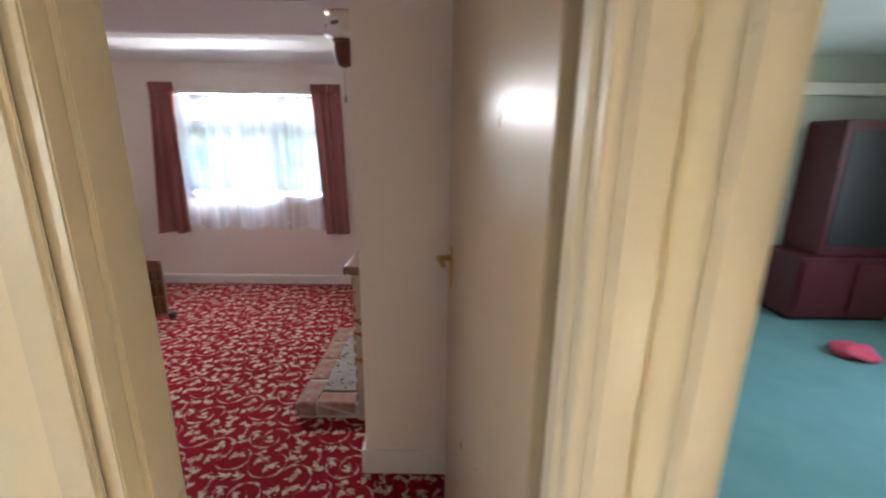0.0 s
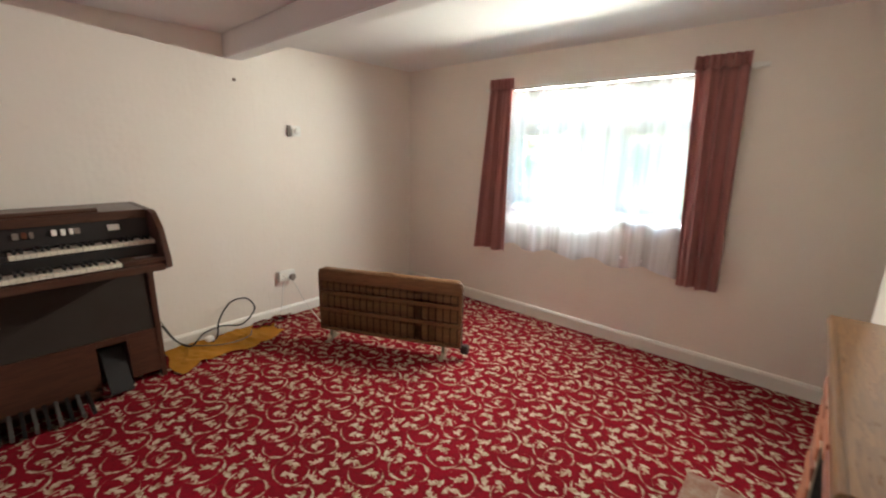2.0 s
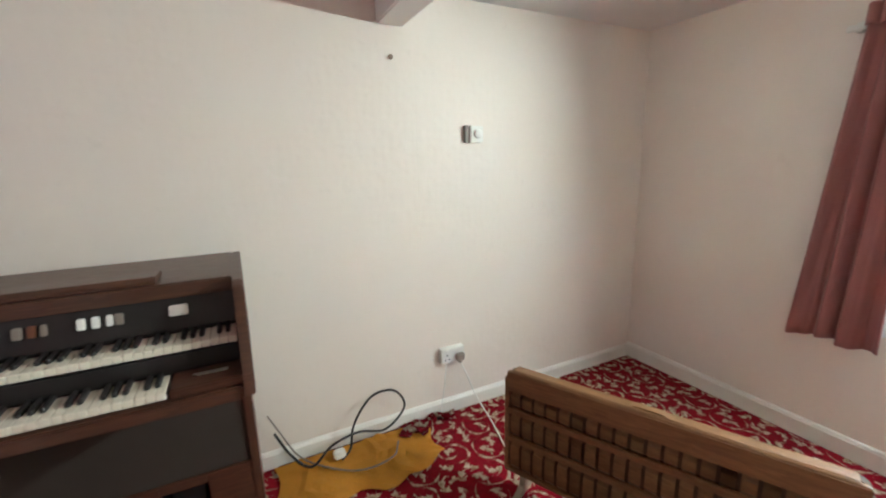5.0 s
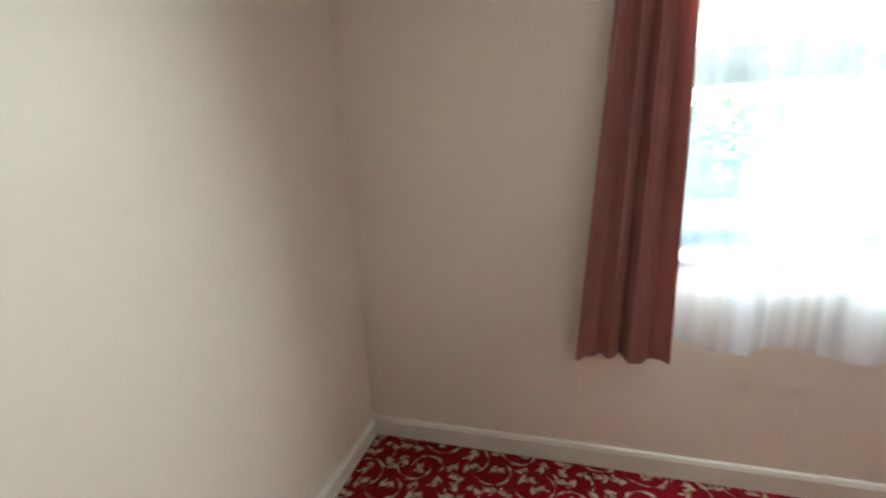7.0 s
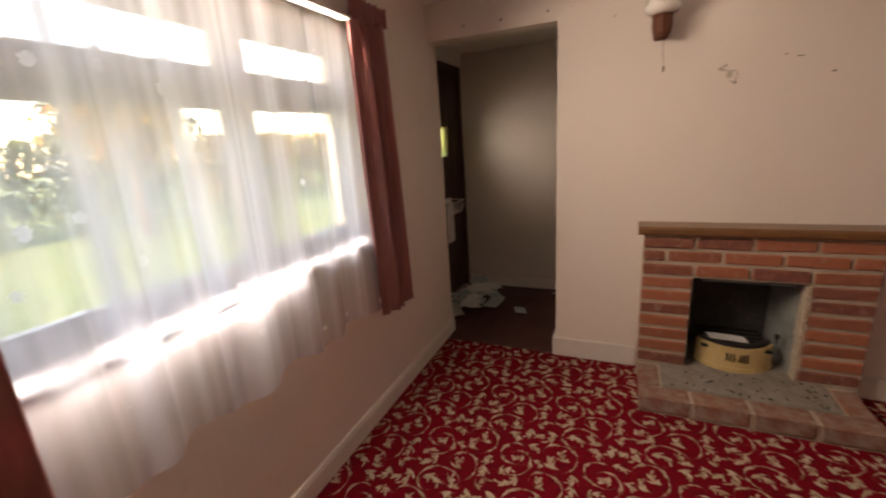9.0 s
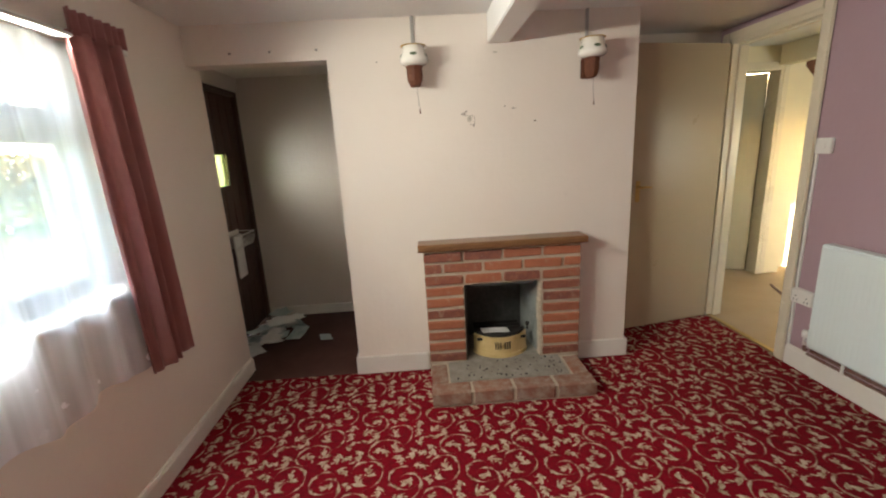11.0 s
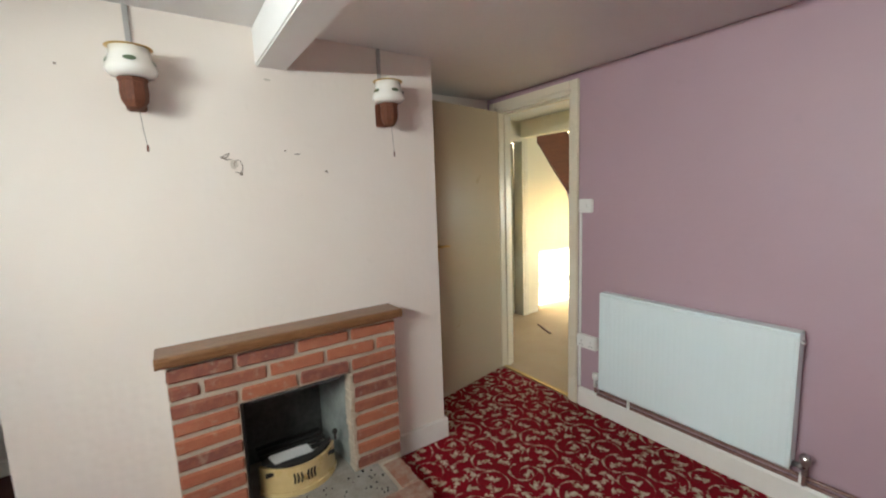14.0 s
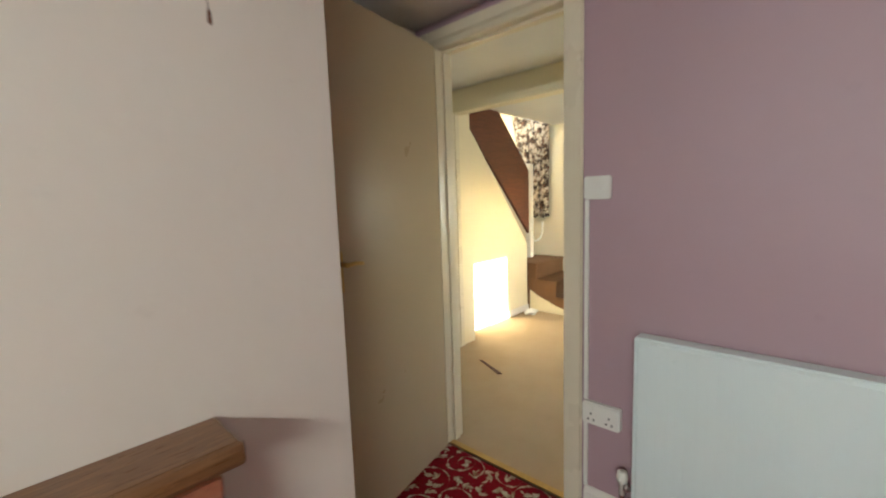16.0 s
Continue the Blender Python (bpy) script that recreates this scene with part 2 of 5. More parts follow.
def curtain_cloth():
    """Dusty rose lined curtain: soft nap, a little daylight coming through."""
    k = Nodes("curtain_velvet")
    at = k.place()
    nap = k.noise(k.vec("MULTIPLY", at, (1, 1, 0.3)), 220.0, 3.0)
    fade = k.noise(k.vec("MULTIPLY", at, (3, 3, 0.6)), 4.0, 4.0)
    c = k.mix(k.math("MULTIPLY_ADD", k.ramp(fade, 0.3, 0.7), 0.6, k.math("MULTIPLY", nap, 0.3)), (0.42, 0.175, 0.165), (0.29, 0.115, 0.108))
    k.put(k.b, "Base Color", c)
    k.b.inputs["Roughness"].default_value = 0.85
    k.b.inputs["Sheen Weight"].default_value = 0.25
    k.bump(nap, 0.3, 0.002)
    tl, mx = k.n.new("ShaderNodeBsdfTranslucent"), k.n.new("ShaderNodeMixShader")
    tl.inputs[0].default_value = (0.55, 0.19, 0.17, 1)
    mx.inputs[0].default_value = 0.22
    k.t.links.new(k.b.outputs[0], mx.inputs[1])
    k.t.links.new(tl.outputs[0], mx.inputs[2])
    k.t.links.new(mx.outputs[0], k.n["Material Output"].inputs[0])
    return k.m


def glass(name, color=(1, 1, 1), rough=0.0):
    k = Nodes(name)
    k.put(k.b, "Base Color", lin(color))
    k.b.inputs["Transmission Weight"].default_value = 1.0
    k.b.inputs["Roughness"].default_value = rough
    k.b.inputs["IOR"].default_value = 1.45
    return k.m


def blotch(name, a, b, c, scale, rough=0.9):
    """Printed or leafy stuff: three tones broken up by noise."""
    k = Nodes(name)
    at = k.place()
    n1, n2 = k.noise(at, scale, 5.0, 0.7), k.noise(at, scale * 2.3, 4.0)
    col = k.mix(k.ramp(n1, 0.45, 0.55), a, b)
    col = k.mix(k.ramp(n2, 0.54, 0.6), col, c)
    k.put(k.b, "Base Color", col)
    k.b.inputs["Roughness"].default_value = rough
    k.bump(n2, 0.4, 0.01)
    return k.m


def brick_clay():
    k = Nodes("red_brick")
    at = k.where()
    r = k.random()
    n, f = k.noise(k.vec("ADD", at, (3, 7, 1)), 14.0, 6.0, 0.7), k.noise(at, 120.0, 4.0)
    c = k.mix(k.ramp(r, 0.15, 0.85), (0.37, 0.125, 0.065), (0.20, 0.068, 0.05))
    c = k.mix(k.ramp(n, 0.45, 0.75, 0, 0.6), c, (0.45, 0.19, 0.09))
    c = k.mix(k.ramp(f, 0.55, 0.8, 0, 0.6), c, (0.13, 0.05, 0.035))
    c = k.mix(k.ramp(k.noise(k.vec("ADD", k.place(), (1, 4, 2)), 22.0, 5.0, 0.7), 0.56, 0.72, 0, 0.55), c, (0.42, 0.32, 0.23))
    k.put(k.b, "Base Color", c)
    k.b.inputs["Roughness"].default_value = 0.88
    k.bump(f, 0.5, 0.003)
    return k.m


def dusty_brick():
    k = Nodes("dusty_hearth_brick")
    at = k.where()
    n, f = k.noise(k.vec("ADD", at, (5, 2, 1)), 16.0, 6.0, 0.7), k.noise(at, 110.0, 4.0)
    c = k.mix(k.random(), (0.30, 0.13, 0.08), (0.24, 0.11, 0.075))
    c = k.mix(k.ramp(n, 0.38, 0.66, 0, 0.85), c, (0.36, 0.30, 0.24))
    c = k.mix(k.ramp(f, 0.58, 0.8, 0, 0.6), c, (0.08, 0.06, 0.05))
    k.put(k.b, "Base Color", c)
    k.b.inputs["Roughness"].default_value = 0.9
    k.bump(f, 0.5, 0.003)
    return k.m


M = {
    "dusty": dusty_brick(),
    "carpet": scroll_carpet(),
    "peach": wallpaper("wall_peach_paper", (0.80, 0.73, 0.66), (0.75, 0.66, 0.58)),
    "mauve": wallpaper("wall_mauve_paper", (0.43, 0.30, 0.34), (0.37, 0.255, 0.295)),
    "porch": wallpaper("wall_porch_gloss", (0.66, 0.60, 0.54), (0.60, 0.53, 0.47), 0.4, 0.8),
    "hallwall": wallpaper("wall_cream_paper", (0.80, 0.72, 0.54), (0.74, 0.66, 0.48)),
    "green": wallpaper("wall_grey_green", (0.46, 0.47, 0.42), (0.40, 0.41, 0.36)),
    "ceiling": surface("ceiling_paint", (0.80, 0.79, 0.77), (0.72, 0.70, 0.68), 0.8, 40, 1.2, 0.6, 0.15),
    "white": surface("white_gloss_paint", (0.80, 0.77, 0.72), (0.66, 0.62, 0.55), 0.35, 30, 2.0, 0.6, 0.08),
    "cream": surface("cream_gloss_paint", (0.74, 0.67, 0.53), (0.66, 0.58, 0.44), 0.3, 30, 1.6, 0.6, 0.06, coat=0.15),
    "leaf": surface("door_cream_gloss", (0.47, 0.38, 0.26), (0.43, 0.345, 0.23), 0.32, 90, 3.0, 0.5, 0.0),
    "panelgrey": surface("grey_beige_paint", (0.38, 0.34, 0.25), (0.32, 0.28, 0.20), 0.4, 30, 2, 0.6, 0.05),
    "enamel": surface("radiator_enamel", (0.72, 0.81, 0.82), (0.66, 0.74, 0.74), 0.32, 40, 3.0, 0.4, 0.03),
    "curtain": curtain_cloth(),
    "net": net_cloth(),
    "brick": brick_clay(),
    "mortar": surface("mortar", (0.52, 0.44, 0.34), (0.36, 0.28, 0.21), 0.95, 90, 9, 0.8, 0.7, 0.004),
    "concrete": surface("hearth_slab", (0.35, 0.32, 0.275), (0.20, 0.175, 0.145), 0.9, 60, 12, 1.0, 0.6, 0.004),
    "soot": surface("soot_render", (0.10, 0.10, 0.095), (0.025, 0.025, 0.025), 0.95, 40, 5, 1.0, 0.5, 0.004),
    "render": surface("fire_render", (0.34, 0.36, 0.33), (0.17, 0.18, 0.17), 0.95, 40, 6, 1.0, 0.5, 0.004),
    "mantel": wood("mantel_oak", (0.13, 0.055, 0.022), (0.25, 0.125, 0.050), 0.30, 1.0, 1, 0.25),
    "pine": wood("pine", (0.50, 0.30, 0.12), (0.66, 0.44, 0.20), 0.5, 1.0, 1),
    "walnut": wood("organ_walnut", (0.038, 0.014, 0.008), (0.085, 0.033, 0.017), 0.38, 1.0, 1, 0.2),
    "walnut_up": wood("organ_walnut_upright", (0.038, 0.014, 0.008), (0.085, 0.033, 0.017), 0.38, 1.0, 2, 0.2),
    "knee": surface("organ_cloth", (0.034, 0.024, 0.018), (0.024, 0.017, 0.012), 0.95, 300, 4, 0.7, 0.3),
    "black": surface("black_plastic", (0.010, 0.009, 0.009), (0.018, 0.015, 0.014), 0.45, 60, 5, 0.5, 0.05),
    "ivory": surface("ivory_key", (0.74, 0.70, 0.58), (0.62, 0.57, 0.44), 0.25, 20, 4, 0.5, 0.0),
    "fret": surface("fret_enamel", (0.66, 0.50, 0.24), (0.50, 0.36, 0.15), 0.3, 30, 8, 0.7, 0.05),
    "pedal": surface("worn_pedal", (0.11, 0.10, 0.095), (0.05, 0.045, 0.04), 0.45, 60, 9, 0.8, 0.05),
    "amber": surface("amber_tab", (0.75, 0.50, 0.06), None, 0.35, 20, 4, 0.4, 0.0),
    "heater": wood("heater_woodgrain", (0.12, 0.055, 0.022), (0.24, 0.12, 0.05), 0.42, 1.2, 0, 0.1),
    "heater_dark": wood("heater_woodgrain_dark", (0.13, 0.066, 0.024), (0.22, 0.12, 0.048), 0.5, 1.2, 0),
    "heater_slot": surface("heater_slot_brown", (0.065, 0.033, 0.014), None, 0.7, 40, 5, 0.5, 0.05),
    "foot": surface("beige_foot_paint", (0.36, 0.30, 0.22), (0.24, 0.19, 0.13), 0.5, 60, 9, 0.8, 0.1),
    "frontdoor": wood("front_door_stain", (0.035, 0.012, 0.008), (0.075, 0.028, 0.016), 0.4, 1.0, 2, 0.2),
    "turned": wood("lamp_wood", (0.07, 0.020, 0.009), (0.17, 0.055, 0.022), 0.7, 3.0, 2, 0.0),
    "opal": surface("opal_glass", (0.82, 0.80, 0.74), (0.76, 0.73, 0.66), 0.18, 20, 4, 0.3, 0.0, coat=0.5),
    "brass": surface("brass", (0.62, 0.42, 0.16), (0.40, 0.26, 0.09), 0.35, 60, 8, 0.7, 0.05, metal=0.9),
    "chrome": surface("dull_chrome", (0.62, 0.62, 0.62), (0.4, 0.4, 0.4), 0.3, 60, 8, 0.6, 0.05, metal=1.0),
    "copper": surface("painted_pipe", (0.27, 0.15, 0.125), (0.13, 0.07, 0.06), 0.28, 60, 9, 0.8, 0.1),
    "plastic": surface("white_plastic", (0.80, 0.79, 0.75), (0.72, 0.70, 0.64), 0.35, 40, 6, 0.4, 0.0),
    "grey_plastic": surface("grey_brown_box", (0.24, 0.20, 0.17), None, 0.5, 40, 6, 0.5, 0.0),
    "underlay": surface("orange_underlay", (0.78, 0.38, 0.045), (0.60, 0.27, 0.03), 0.95, 90, 7, 0.9, 0.8, 0.005),
    "boards": surface("bare_floor", (0.10, 0.035, 0.025), (0.06, 0.022, 0.018), 0.75, 60, 5, 0.9, 0.3),
    "paper": surface("paper", (0.80, 0.80, 0.78), (0.70, 0.70, 0.68), 0.7, 30, 6, 0.4, 0.05),
    "print": surface("printed_paper", (0.30, 0.40, 0.42), (0.55, 0.60, 0.60), 0.55, 18, 9, 1.0, 0.05),
    "hallcarpet": surface("beige_carpet", (0.50, 0.38, 0.25), (0.40, 0.29, 0.18), 0.97, 260, 2.2, 0.8, 0.6, 0.004),
    "teal": surface("teal_carpet", (0.16, 0.31, 0.30), (0.11, 0.24, 0.235), 0.97, 200, 2.5, 0.8, 0.5, 0.004),
    "stairwood": wood("stair_panel", (0.085, 0.022, 0.010), (0.16, 0.048, 0.022), 0.45, 1.0, 1, 0.1),
    "staircarpet": surface("brown_stair_carpet", (0.20, 0.10, 0.045), (0.13, 0.065, 0.03), 0.97, 200, 4, 0.8, 0.6, 0.004),
    "printcloth": blotch("printed_curtain", (0.05, 0.028, 0.018), (0.66, 0.56, 0.44), (0.16, 0.08, 0.045), 12.0),
    "maroon": surface("maroon_cabinet", (0.09, 0.012, 0.02), (0.06, 0.01, 0.014), 0.35, 30, 3, 0.6, 0.05),
    "pink": surface("pink_cloth", (0.65, 0.08, 0.14), None, 0.9, 90, 8, 0.6, 0.3),
    "grass": blotch("lawn", (0.12, 0.19, 0.06), (0.17, 0.22, 0.08), (0.09, 0.14, 0.045), 2.5),
    "foliage": blotch("hedge_leaf", (0.05, 0.095, 0.03), (0.09, 0.14, 0.05), (0.14, 0.12, 0.05), 5.0),
    "autumn": blotch("autumn_leaf", (0.20, 0.13, 0.03), (0.12, 0.13, 0.03), (0.26, 0.12, 0.03), 4.0),
    "bark": surface("bark", (0.10, 0.075, 0.05), None, 0.95, 40, 6, 0.9, 0.8, 0.01),
    "pavement": surface("path_concrete", (0.36, 0.34, 0.31), (0.26, 0.25, 0.23), 0.9, 60, 2, 0.8, 0.4),
    "rooftile": surface("roof_tile", (0.32, 0.10, 0.05), (0.22, 0.07, 0.04), 0.9, 30, 2, 0.9, 0.4),
    "housewall": surface("house_render", (0.52, 0.46, 0.38), (0.42, 0.37, 0.30), 0.9, 30, 1.5, 0.8, 0.3),
    "dark": surface("dark_void", (0.02, 0.018, 0.016), None, 0.9, 20, 3, 0.5, 0.1),
    "glass": glass("clear_glass"),
    "doorglass": glass("frosted_door_glass", (0.62, 0.72, 0.30), 0.3),
    "scuff": surface("chipped_plaster", (0.30, 0.24, 0.20), (0.18, 0.14, 0.11), 0.9, 90, 20, 0.9, 0.5),
    "stain": surface("wall_filler", (0.62, 0.56, 0.48), None, 0.9, 60, 20, 0.6, 0.3),
    "green_motif": surface("green_transfer", (0.10, 0.14, 0.08), None, 0.4, 60, 9, 0.5, 0.0),
    "conduit": surface("conduit_grey", (0.42, 0.40, 0.38), (0.32, 0.30, 0.28), 0.45, 40, 6, 0.5, 0.05),
    "frame": surface("window_frame_paint", (0.80, 0.81, 0.80), (0.70, 0.71, 0.70), 0.4, 40, 5, 0.5, 0.08),
}


# ---- mesh helpers ----
def basis(ob):
    m = ob.matrix_basis.copy()
    while ob.parent:
        ob = ob.parent
        m = ob.matrix_basis @ m
    return m


def thing(name, at, label="", category="", group="", kind="", turn=0.0):
    ob = new(name)
    ob.matrix_basis = pose(*at, 0, 0, turn)
    ob.empty_display_size = 0.05
    return tagged(ob, label, category, group, kind)


def part(name, bm, material, parent=None, label="", smooth=False):
    """Links a bmesh, given in world coordinates, as one mesh object under a thing or part."""
    if parent is not None:
        bm.transform(basis(parent).inverted())
    me = bpy.data.meshes.new(name)
    bmesh.ops.recalc_face_normals(bm, faces=bm.faces)
    bm.to_mesh(me)
    bm.free()
    me.materials.append(M[material])
    for poly in me.polygons:
        poly.use_smooth = smooth
    ob = new(name, me)
    if parent is not None:
        ob.parent = parent
    return tagged(ob, label)


def solid(name, bm, material, label, category, kind="", smooth=False, group=""):
    """A top-level thing that is one mesh."""
    return tagged(part(name, bm, material, None, "", smooth), label, category, group, kind)


def box(x0, x1, y0, y1, z0, z1, bevel=0.0, m=None, into=None, segments=2):
    bm = bmesh.new()
    r = bmesh.ops.create_cube(bm, size=1.0)
    bmesh.ops.transform(bm, verts=r["verts"], matrix=Matrix.Translation(((x0 + x1) / 2, (y0 + y1) / 2, (z0 + z1) / 2)) @ Matrix.Diagonal((abs(x1 - x0), abs(y1 - y0), abs(z1 - z0), 1)))
    if bevel:
        bmesh.ops.bevel(bm, geom=bm.edges[:], offset=bevel, segments=segments, affect="EDGES", clamp_overlap=True)
    if m is not None:
        bm.transform(m)
    return merge(into, bm)


def merge(into, bm):
    if into is None:
        return bm
    me = bpy.data.meshes.new("tmp")
    bm.to_mesh(me)
    bm.free()
    into.from_mesh(me)
    bpy.data.meshes.remove(me)
    return into


def boxes(rows, bevel=0.0, m=None):
    bm = bmesh.new()
    for r in rows:
        box(*r, bevel=bevel, m=m, into=bm)
    return bm


def prism(points, axis, a, b, bevel=0.0, m=None, into=None):
    """A polygon given in the two other axes, drawn out along one axis from a to b."""
    bm = bmesh.new()
    def at(p, d):
        q = [p[0], p[1]]
        q.insert(axis, d)
        return q
    lo = [bm.verts.new(at(p, a)) for p in points]
    hi = [bm.verts.new(at(p, b)) for p in points]
    bm.faces.new(lo)
    bm.faces.new(hi[::-1])
    n = len(points)
    for i in range(n):
        bm.faces.new((lo[i], hi[i], hi[(i + 1) % n], lo[(i + 1) % n]))
    bmesh.ops.recalc_face_normals(bm, faces=bm.faces)
    if bevel:
        bmesh.ops.bevel(bm, geom=bm.edges[:], offset=bevel, segments=2, affect="EDGES", clamp_overlap=True)
    if m is not None:
        bm.transform(m)
    return merge(into, bm)


def lathe(profile, centre, axis=2, steps=20, into=None):
    """A turned shape: profile of (radius, height) along an axis through centre."""
    bm = bmesh.new()
    rings = []
    for r, h in profile:
        ring = []
        for i in range(steps):
            a = 2 * math.pi * i / steps
            q = [r * math.cos(a), r * math.sin(a)]
            q.insert(axis, h)
            ring.append(bm.verts.new([q[j] + centre[j] for j in range(3)]))
        rings.append(ring)
    for a, b in zip(rings, rings[1:]):
        for i in range(steps):
            bm.faces.new((a[i], a[(i + 1) % steps], b[(i + 1) % steps], b[i]))
    bm.faces.new(rings[0])
    bm.faces.new(rings[-1][::-1])
    return merge(into, bm)


def tube(points, radius, steps=8, into=None, closed=False):
    """A round pipe or cable along a smoothed line."""
    pts = [Vector(p) for p in points]
    bm = bmesh.new()
    rings = []
    n = len(pts)
    for i, p in enumerate(pts):
        d = (pts[min(i + 1, n - 1)] - pts[max(i - 1, 0)]).normalized()
        side = d.cross(Vector((0.13, 0.21, 0.97))).normalized()
        up = side.cross(d).normalized()
        rings.append([bm.verts.new(p + radius * (math.cos(2 * math.pi * j / steps) * side + math.sin(2 * math.pi * j / steps) * up)) for j in range(steps)])
    for a, b in zip(rings, rings[1:]):
        for j in range(steps):
            bm.faces.new((a[j], a[(j + 1) % steps], b[(j + 1) % steps], b[j]))
    bm.faces.new(rings[0])
    bm.faces.new(rings[-1][::-1])
    return merge(into, bm)


def smooth_line(points, per=8):
    """Catmull-Rom through points."""
    p = [Vector(q) for q in points]
    p = [2 * p[0] - p[1]] + p + [2 * p[-1] - p[-2]]
    out = []
    for i in range(1, len(p) - 2):
        for j in range(per):
            t = j / per
            out.append(0.5 * (2 * p[i] + (p[i + 1] - p[i - 1]) * t + (2 * p[i - 1] - 5 * p[i] + 4 * p[i + 1] - p[i + 2]) * t * t + (3 * p[i] - p[i - 1] - 3 * p[i + 1] + p[i + 2]) * t ** 3))
    out.append(p[-2])
    return out


def cloth(top, bottom, z_top, z_low, depth, folds, wave, nx, nz, hem=0.0, seed=0, pinch=0.35, warp=0.02):
    """A hanging sheet with folds. top and bottom: its two ends in x; depth: its middle in y."""
    rnd = random.Random(seed)
    ph = [rnd.uniform(0, 6.28) for _ in range(4)]
    bm = bmesh.new()
    grid = []
    for j in range(nz + 1):
        v = j / nz
        row = []
        for i in range(nx + 1):
            u = i / nx
            x = (top[0] + (top[1] - top[0]) * u) * (1 - v) + (bottom[0] + (bottom[1] - bottom[0]) * u) * v
            amp = wave * (pinch + (1 - pinch) * min(1, v * 2.2))
            uu = u + warp * (math.sin(1.7 * u * 6.28 + ph[0]) * (0.5 + 0.5 * v) + 0.5 * math.sin(4.1 * u * 6.28 + ph[3] + 1.3 * v))
            y = depth + amp * (math.sin(folds * uu * 6.283 + ph[1]) + 0.35 * math.sin(folds * 0.43 * uu * 6.283 + ph[2] + v))
            z = z_top + (z_low - z_top) * v + hem * v * math.sin(folds * 0.5 * u * 6.283 + ph[3])
            row.append(bm.verts.new((x, y, z)))
        grid.append(row)
    for a, b in zip(grid, grid[1:]):
        for i in range(nx):
            bm.faces.new((a[i], a[i + 1], b[i + 1], b[i]))
    return bm


# ---- plan ----
CEIL = 2.17
WEST, HALL_S, HALL_W = -3.48, -3.32, -1.55
NORTH = Matrix.Translation((WEST, 3.492, 0)) @ pose(0, 0, 0, 0, 0, 0.6)   # local x runs along the window wall, y outward


def structure(name, bm, material, label, category="wall"):
    return solid(name, bm, material, label, category, "structure")


# floors
structure("floor", boxes([(-3.6, 0.0, 0.0, 3.75, -0.1, 0.0), (0.0, 0.66, 0.0, 0.95, -0.1, 0.0)]), "carpet", "red carpet with cream acanthus scrolls, fitted wall to wall", "floor")
structure("floor_porch", box(0.0, 1.2, 2.7, 4.0, -0.1, -0.006), "boards", "dark red-brown bare floor of the entrance recess", "floor")
structure("floor_hall", box(HALL_W, 2.6, HALL_S, -0.03, -0.1, -0.004), "hallcarpet", "worn beige fitted carpet of the hall", "floor")
structure("floor_teal", boxes([(0.66, 4.4, -0.03, 2.7, -0.12, -0.006), (1.25, 4.4, 2.7, 3.6, -0.12, -0.006)]), "teal", "teal fitted carpet of the next room", "floor")
# walls
structure("wall_west", box(WEST - 0.2, WEST, -0.12, 3.9, 0, CEIL + 0.1), "peach", "pale peach papered wall behind the organ")
structure("wall_south", boxes([(WEST - 0.2, -0.175, -0.06, 0, 0, CEIL + 0.1), (-0.175, 0.56, -0.06, 0, 2.08, CEIL + 0.1), (0.56, 0.70, -0.06, 0, 0, CEIL + 0.1)]), "mauve", "mauve pink papered wall with the doorway to the hall")
structure("wall_hall_north", boxes([(WEST - 0.2, -0.175, -0.12, -0.06, 0, CEIL + 0.1), (-0.175, 0.56, -0.12, -0.06, 2.08, CEIL + 0.1), (0.56, 0.735, -0.12, -0.06, 0, CEIL + 0.1), (0.70, 0.735, -0.06, 0, 0, CEIL + 0.1)]), "hallwall", "cream papered hall side of the wall")
structure("wall_south_teal", boxes([(0.735, 1.36, -0.12, 0, 2.02, CEIL + 0.1), (1.36, 4.6, -0.12, 0, 0, CEIL + 0.1)]), "hallwall", "cream wall with the doorway to the teal room")
structure("chimney_breast", boxes([(0, 0.78, 2.035, 2.75, 0, CEIL + 0.1), (0, 0.78, 0.95, 1.55, 0, CEIL + 0.1), (0, 0.78, 1.55, 2.035, 0.61, CEIL + 0.1), (0.34, 0.78, 1.55, 2.035, 0, 0.61)]), "peach", "pale pink papered chimney breast")
structure("wall_east_alcove", box(0.66, 0.78, 0, 0.95, 0, CEIL + 0.1), "peach", "peach papered alcove wall behind the open door")
structure("wall_porch_header", box(0.0, 0.12, 2.75, 3.72, 1.965, CEIL + 0.1), "peach", "peach papered header over the entrance recess")
structure("wall_porch", boxes([(1.17, 1.29, 2.65, 4.0, 0, CEIL + 0.1), (0.78, 1.17, 2.65, 2.75, 0, CEIL + 0.1)]), "porch", "shiny beige wall of the entrance recess")
structure("wall_north", boxes([(-0.2, 1.20, 0, 0.24, 0, CEIL + 0.1), (2.72, 3.63, 0, 0.24, 0, CEIL + 0.1), (1.20, 2.72, 0, 0.24, 0, 0.904), (1.20, 2.72, 0, 0.24, 1.87, CEIL + 0.1)], m=NORTH), "peach", "peach papered window wall in shade")
# the slit left of the front door is an added, unseen opening
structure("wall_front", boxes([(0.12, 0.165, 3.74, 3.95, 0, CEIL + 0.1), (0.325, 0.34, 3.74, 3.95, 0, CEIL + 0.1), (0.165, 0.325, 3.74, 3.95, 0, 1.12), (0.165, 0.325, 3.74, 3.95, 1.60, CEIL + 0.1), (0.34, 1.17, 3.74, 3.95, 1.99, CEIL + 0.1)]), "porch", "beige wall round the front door")
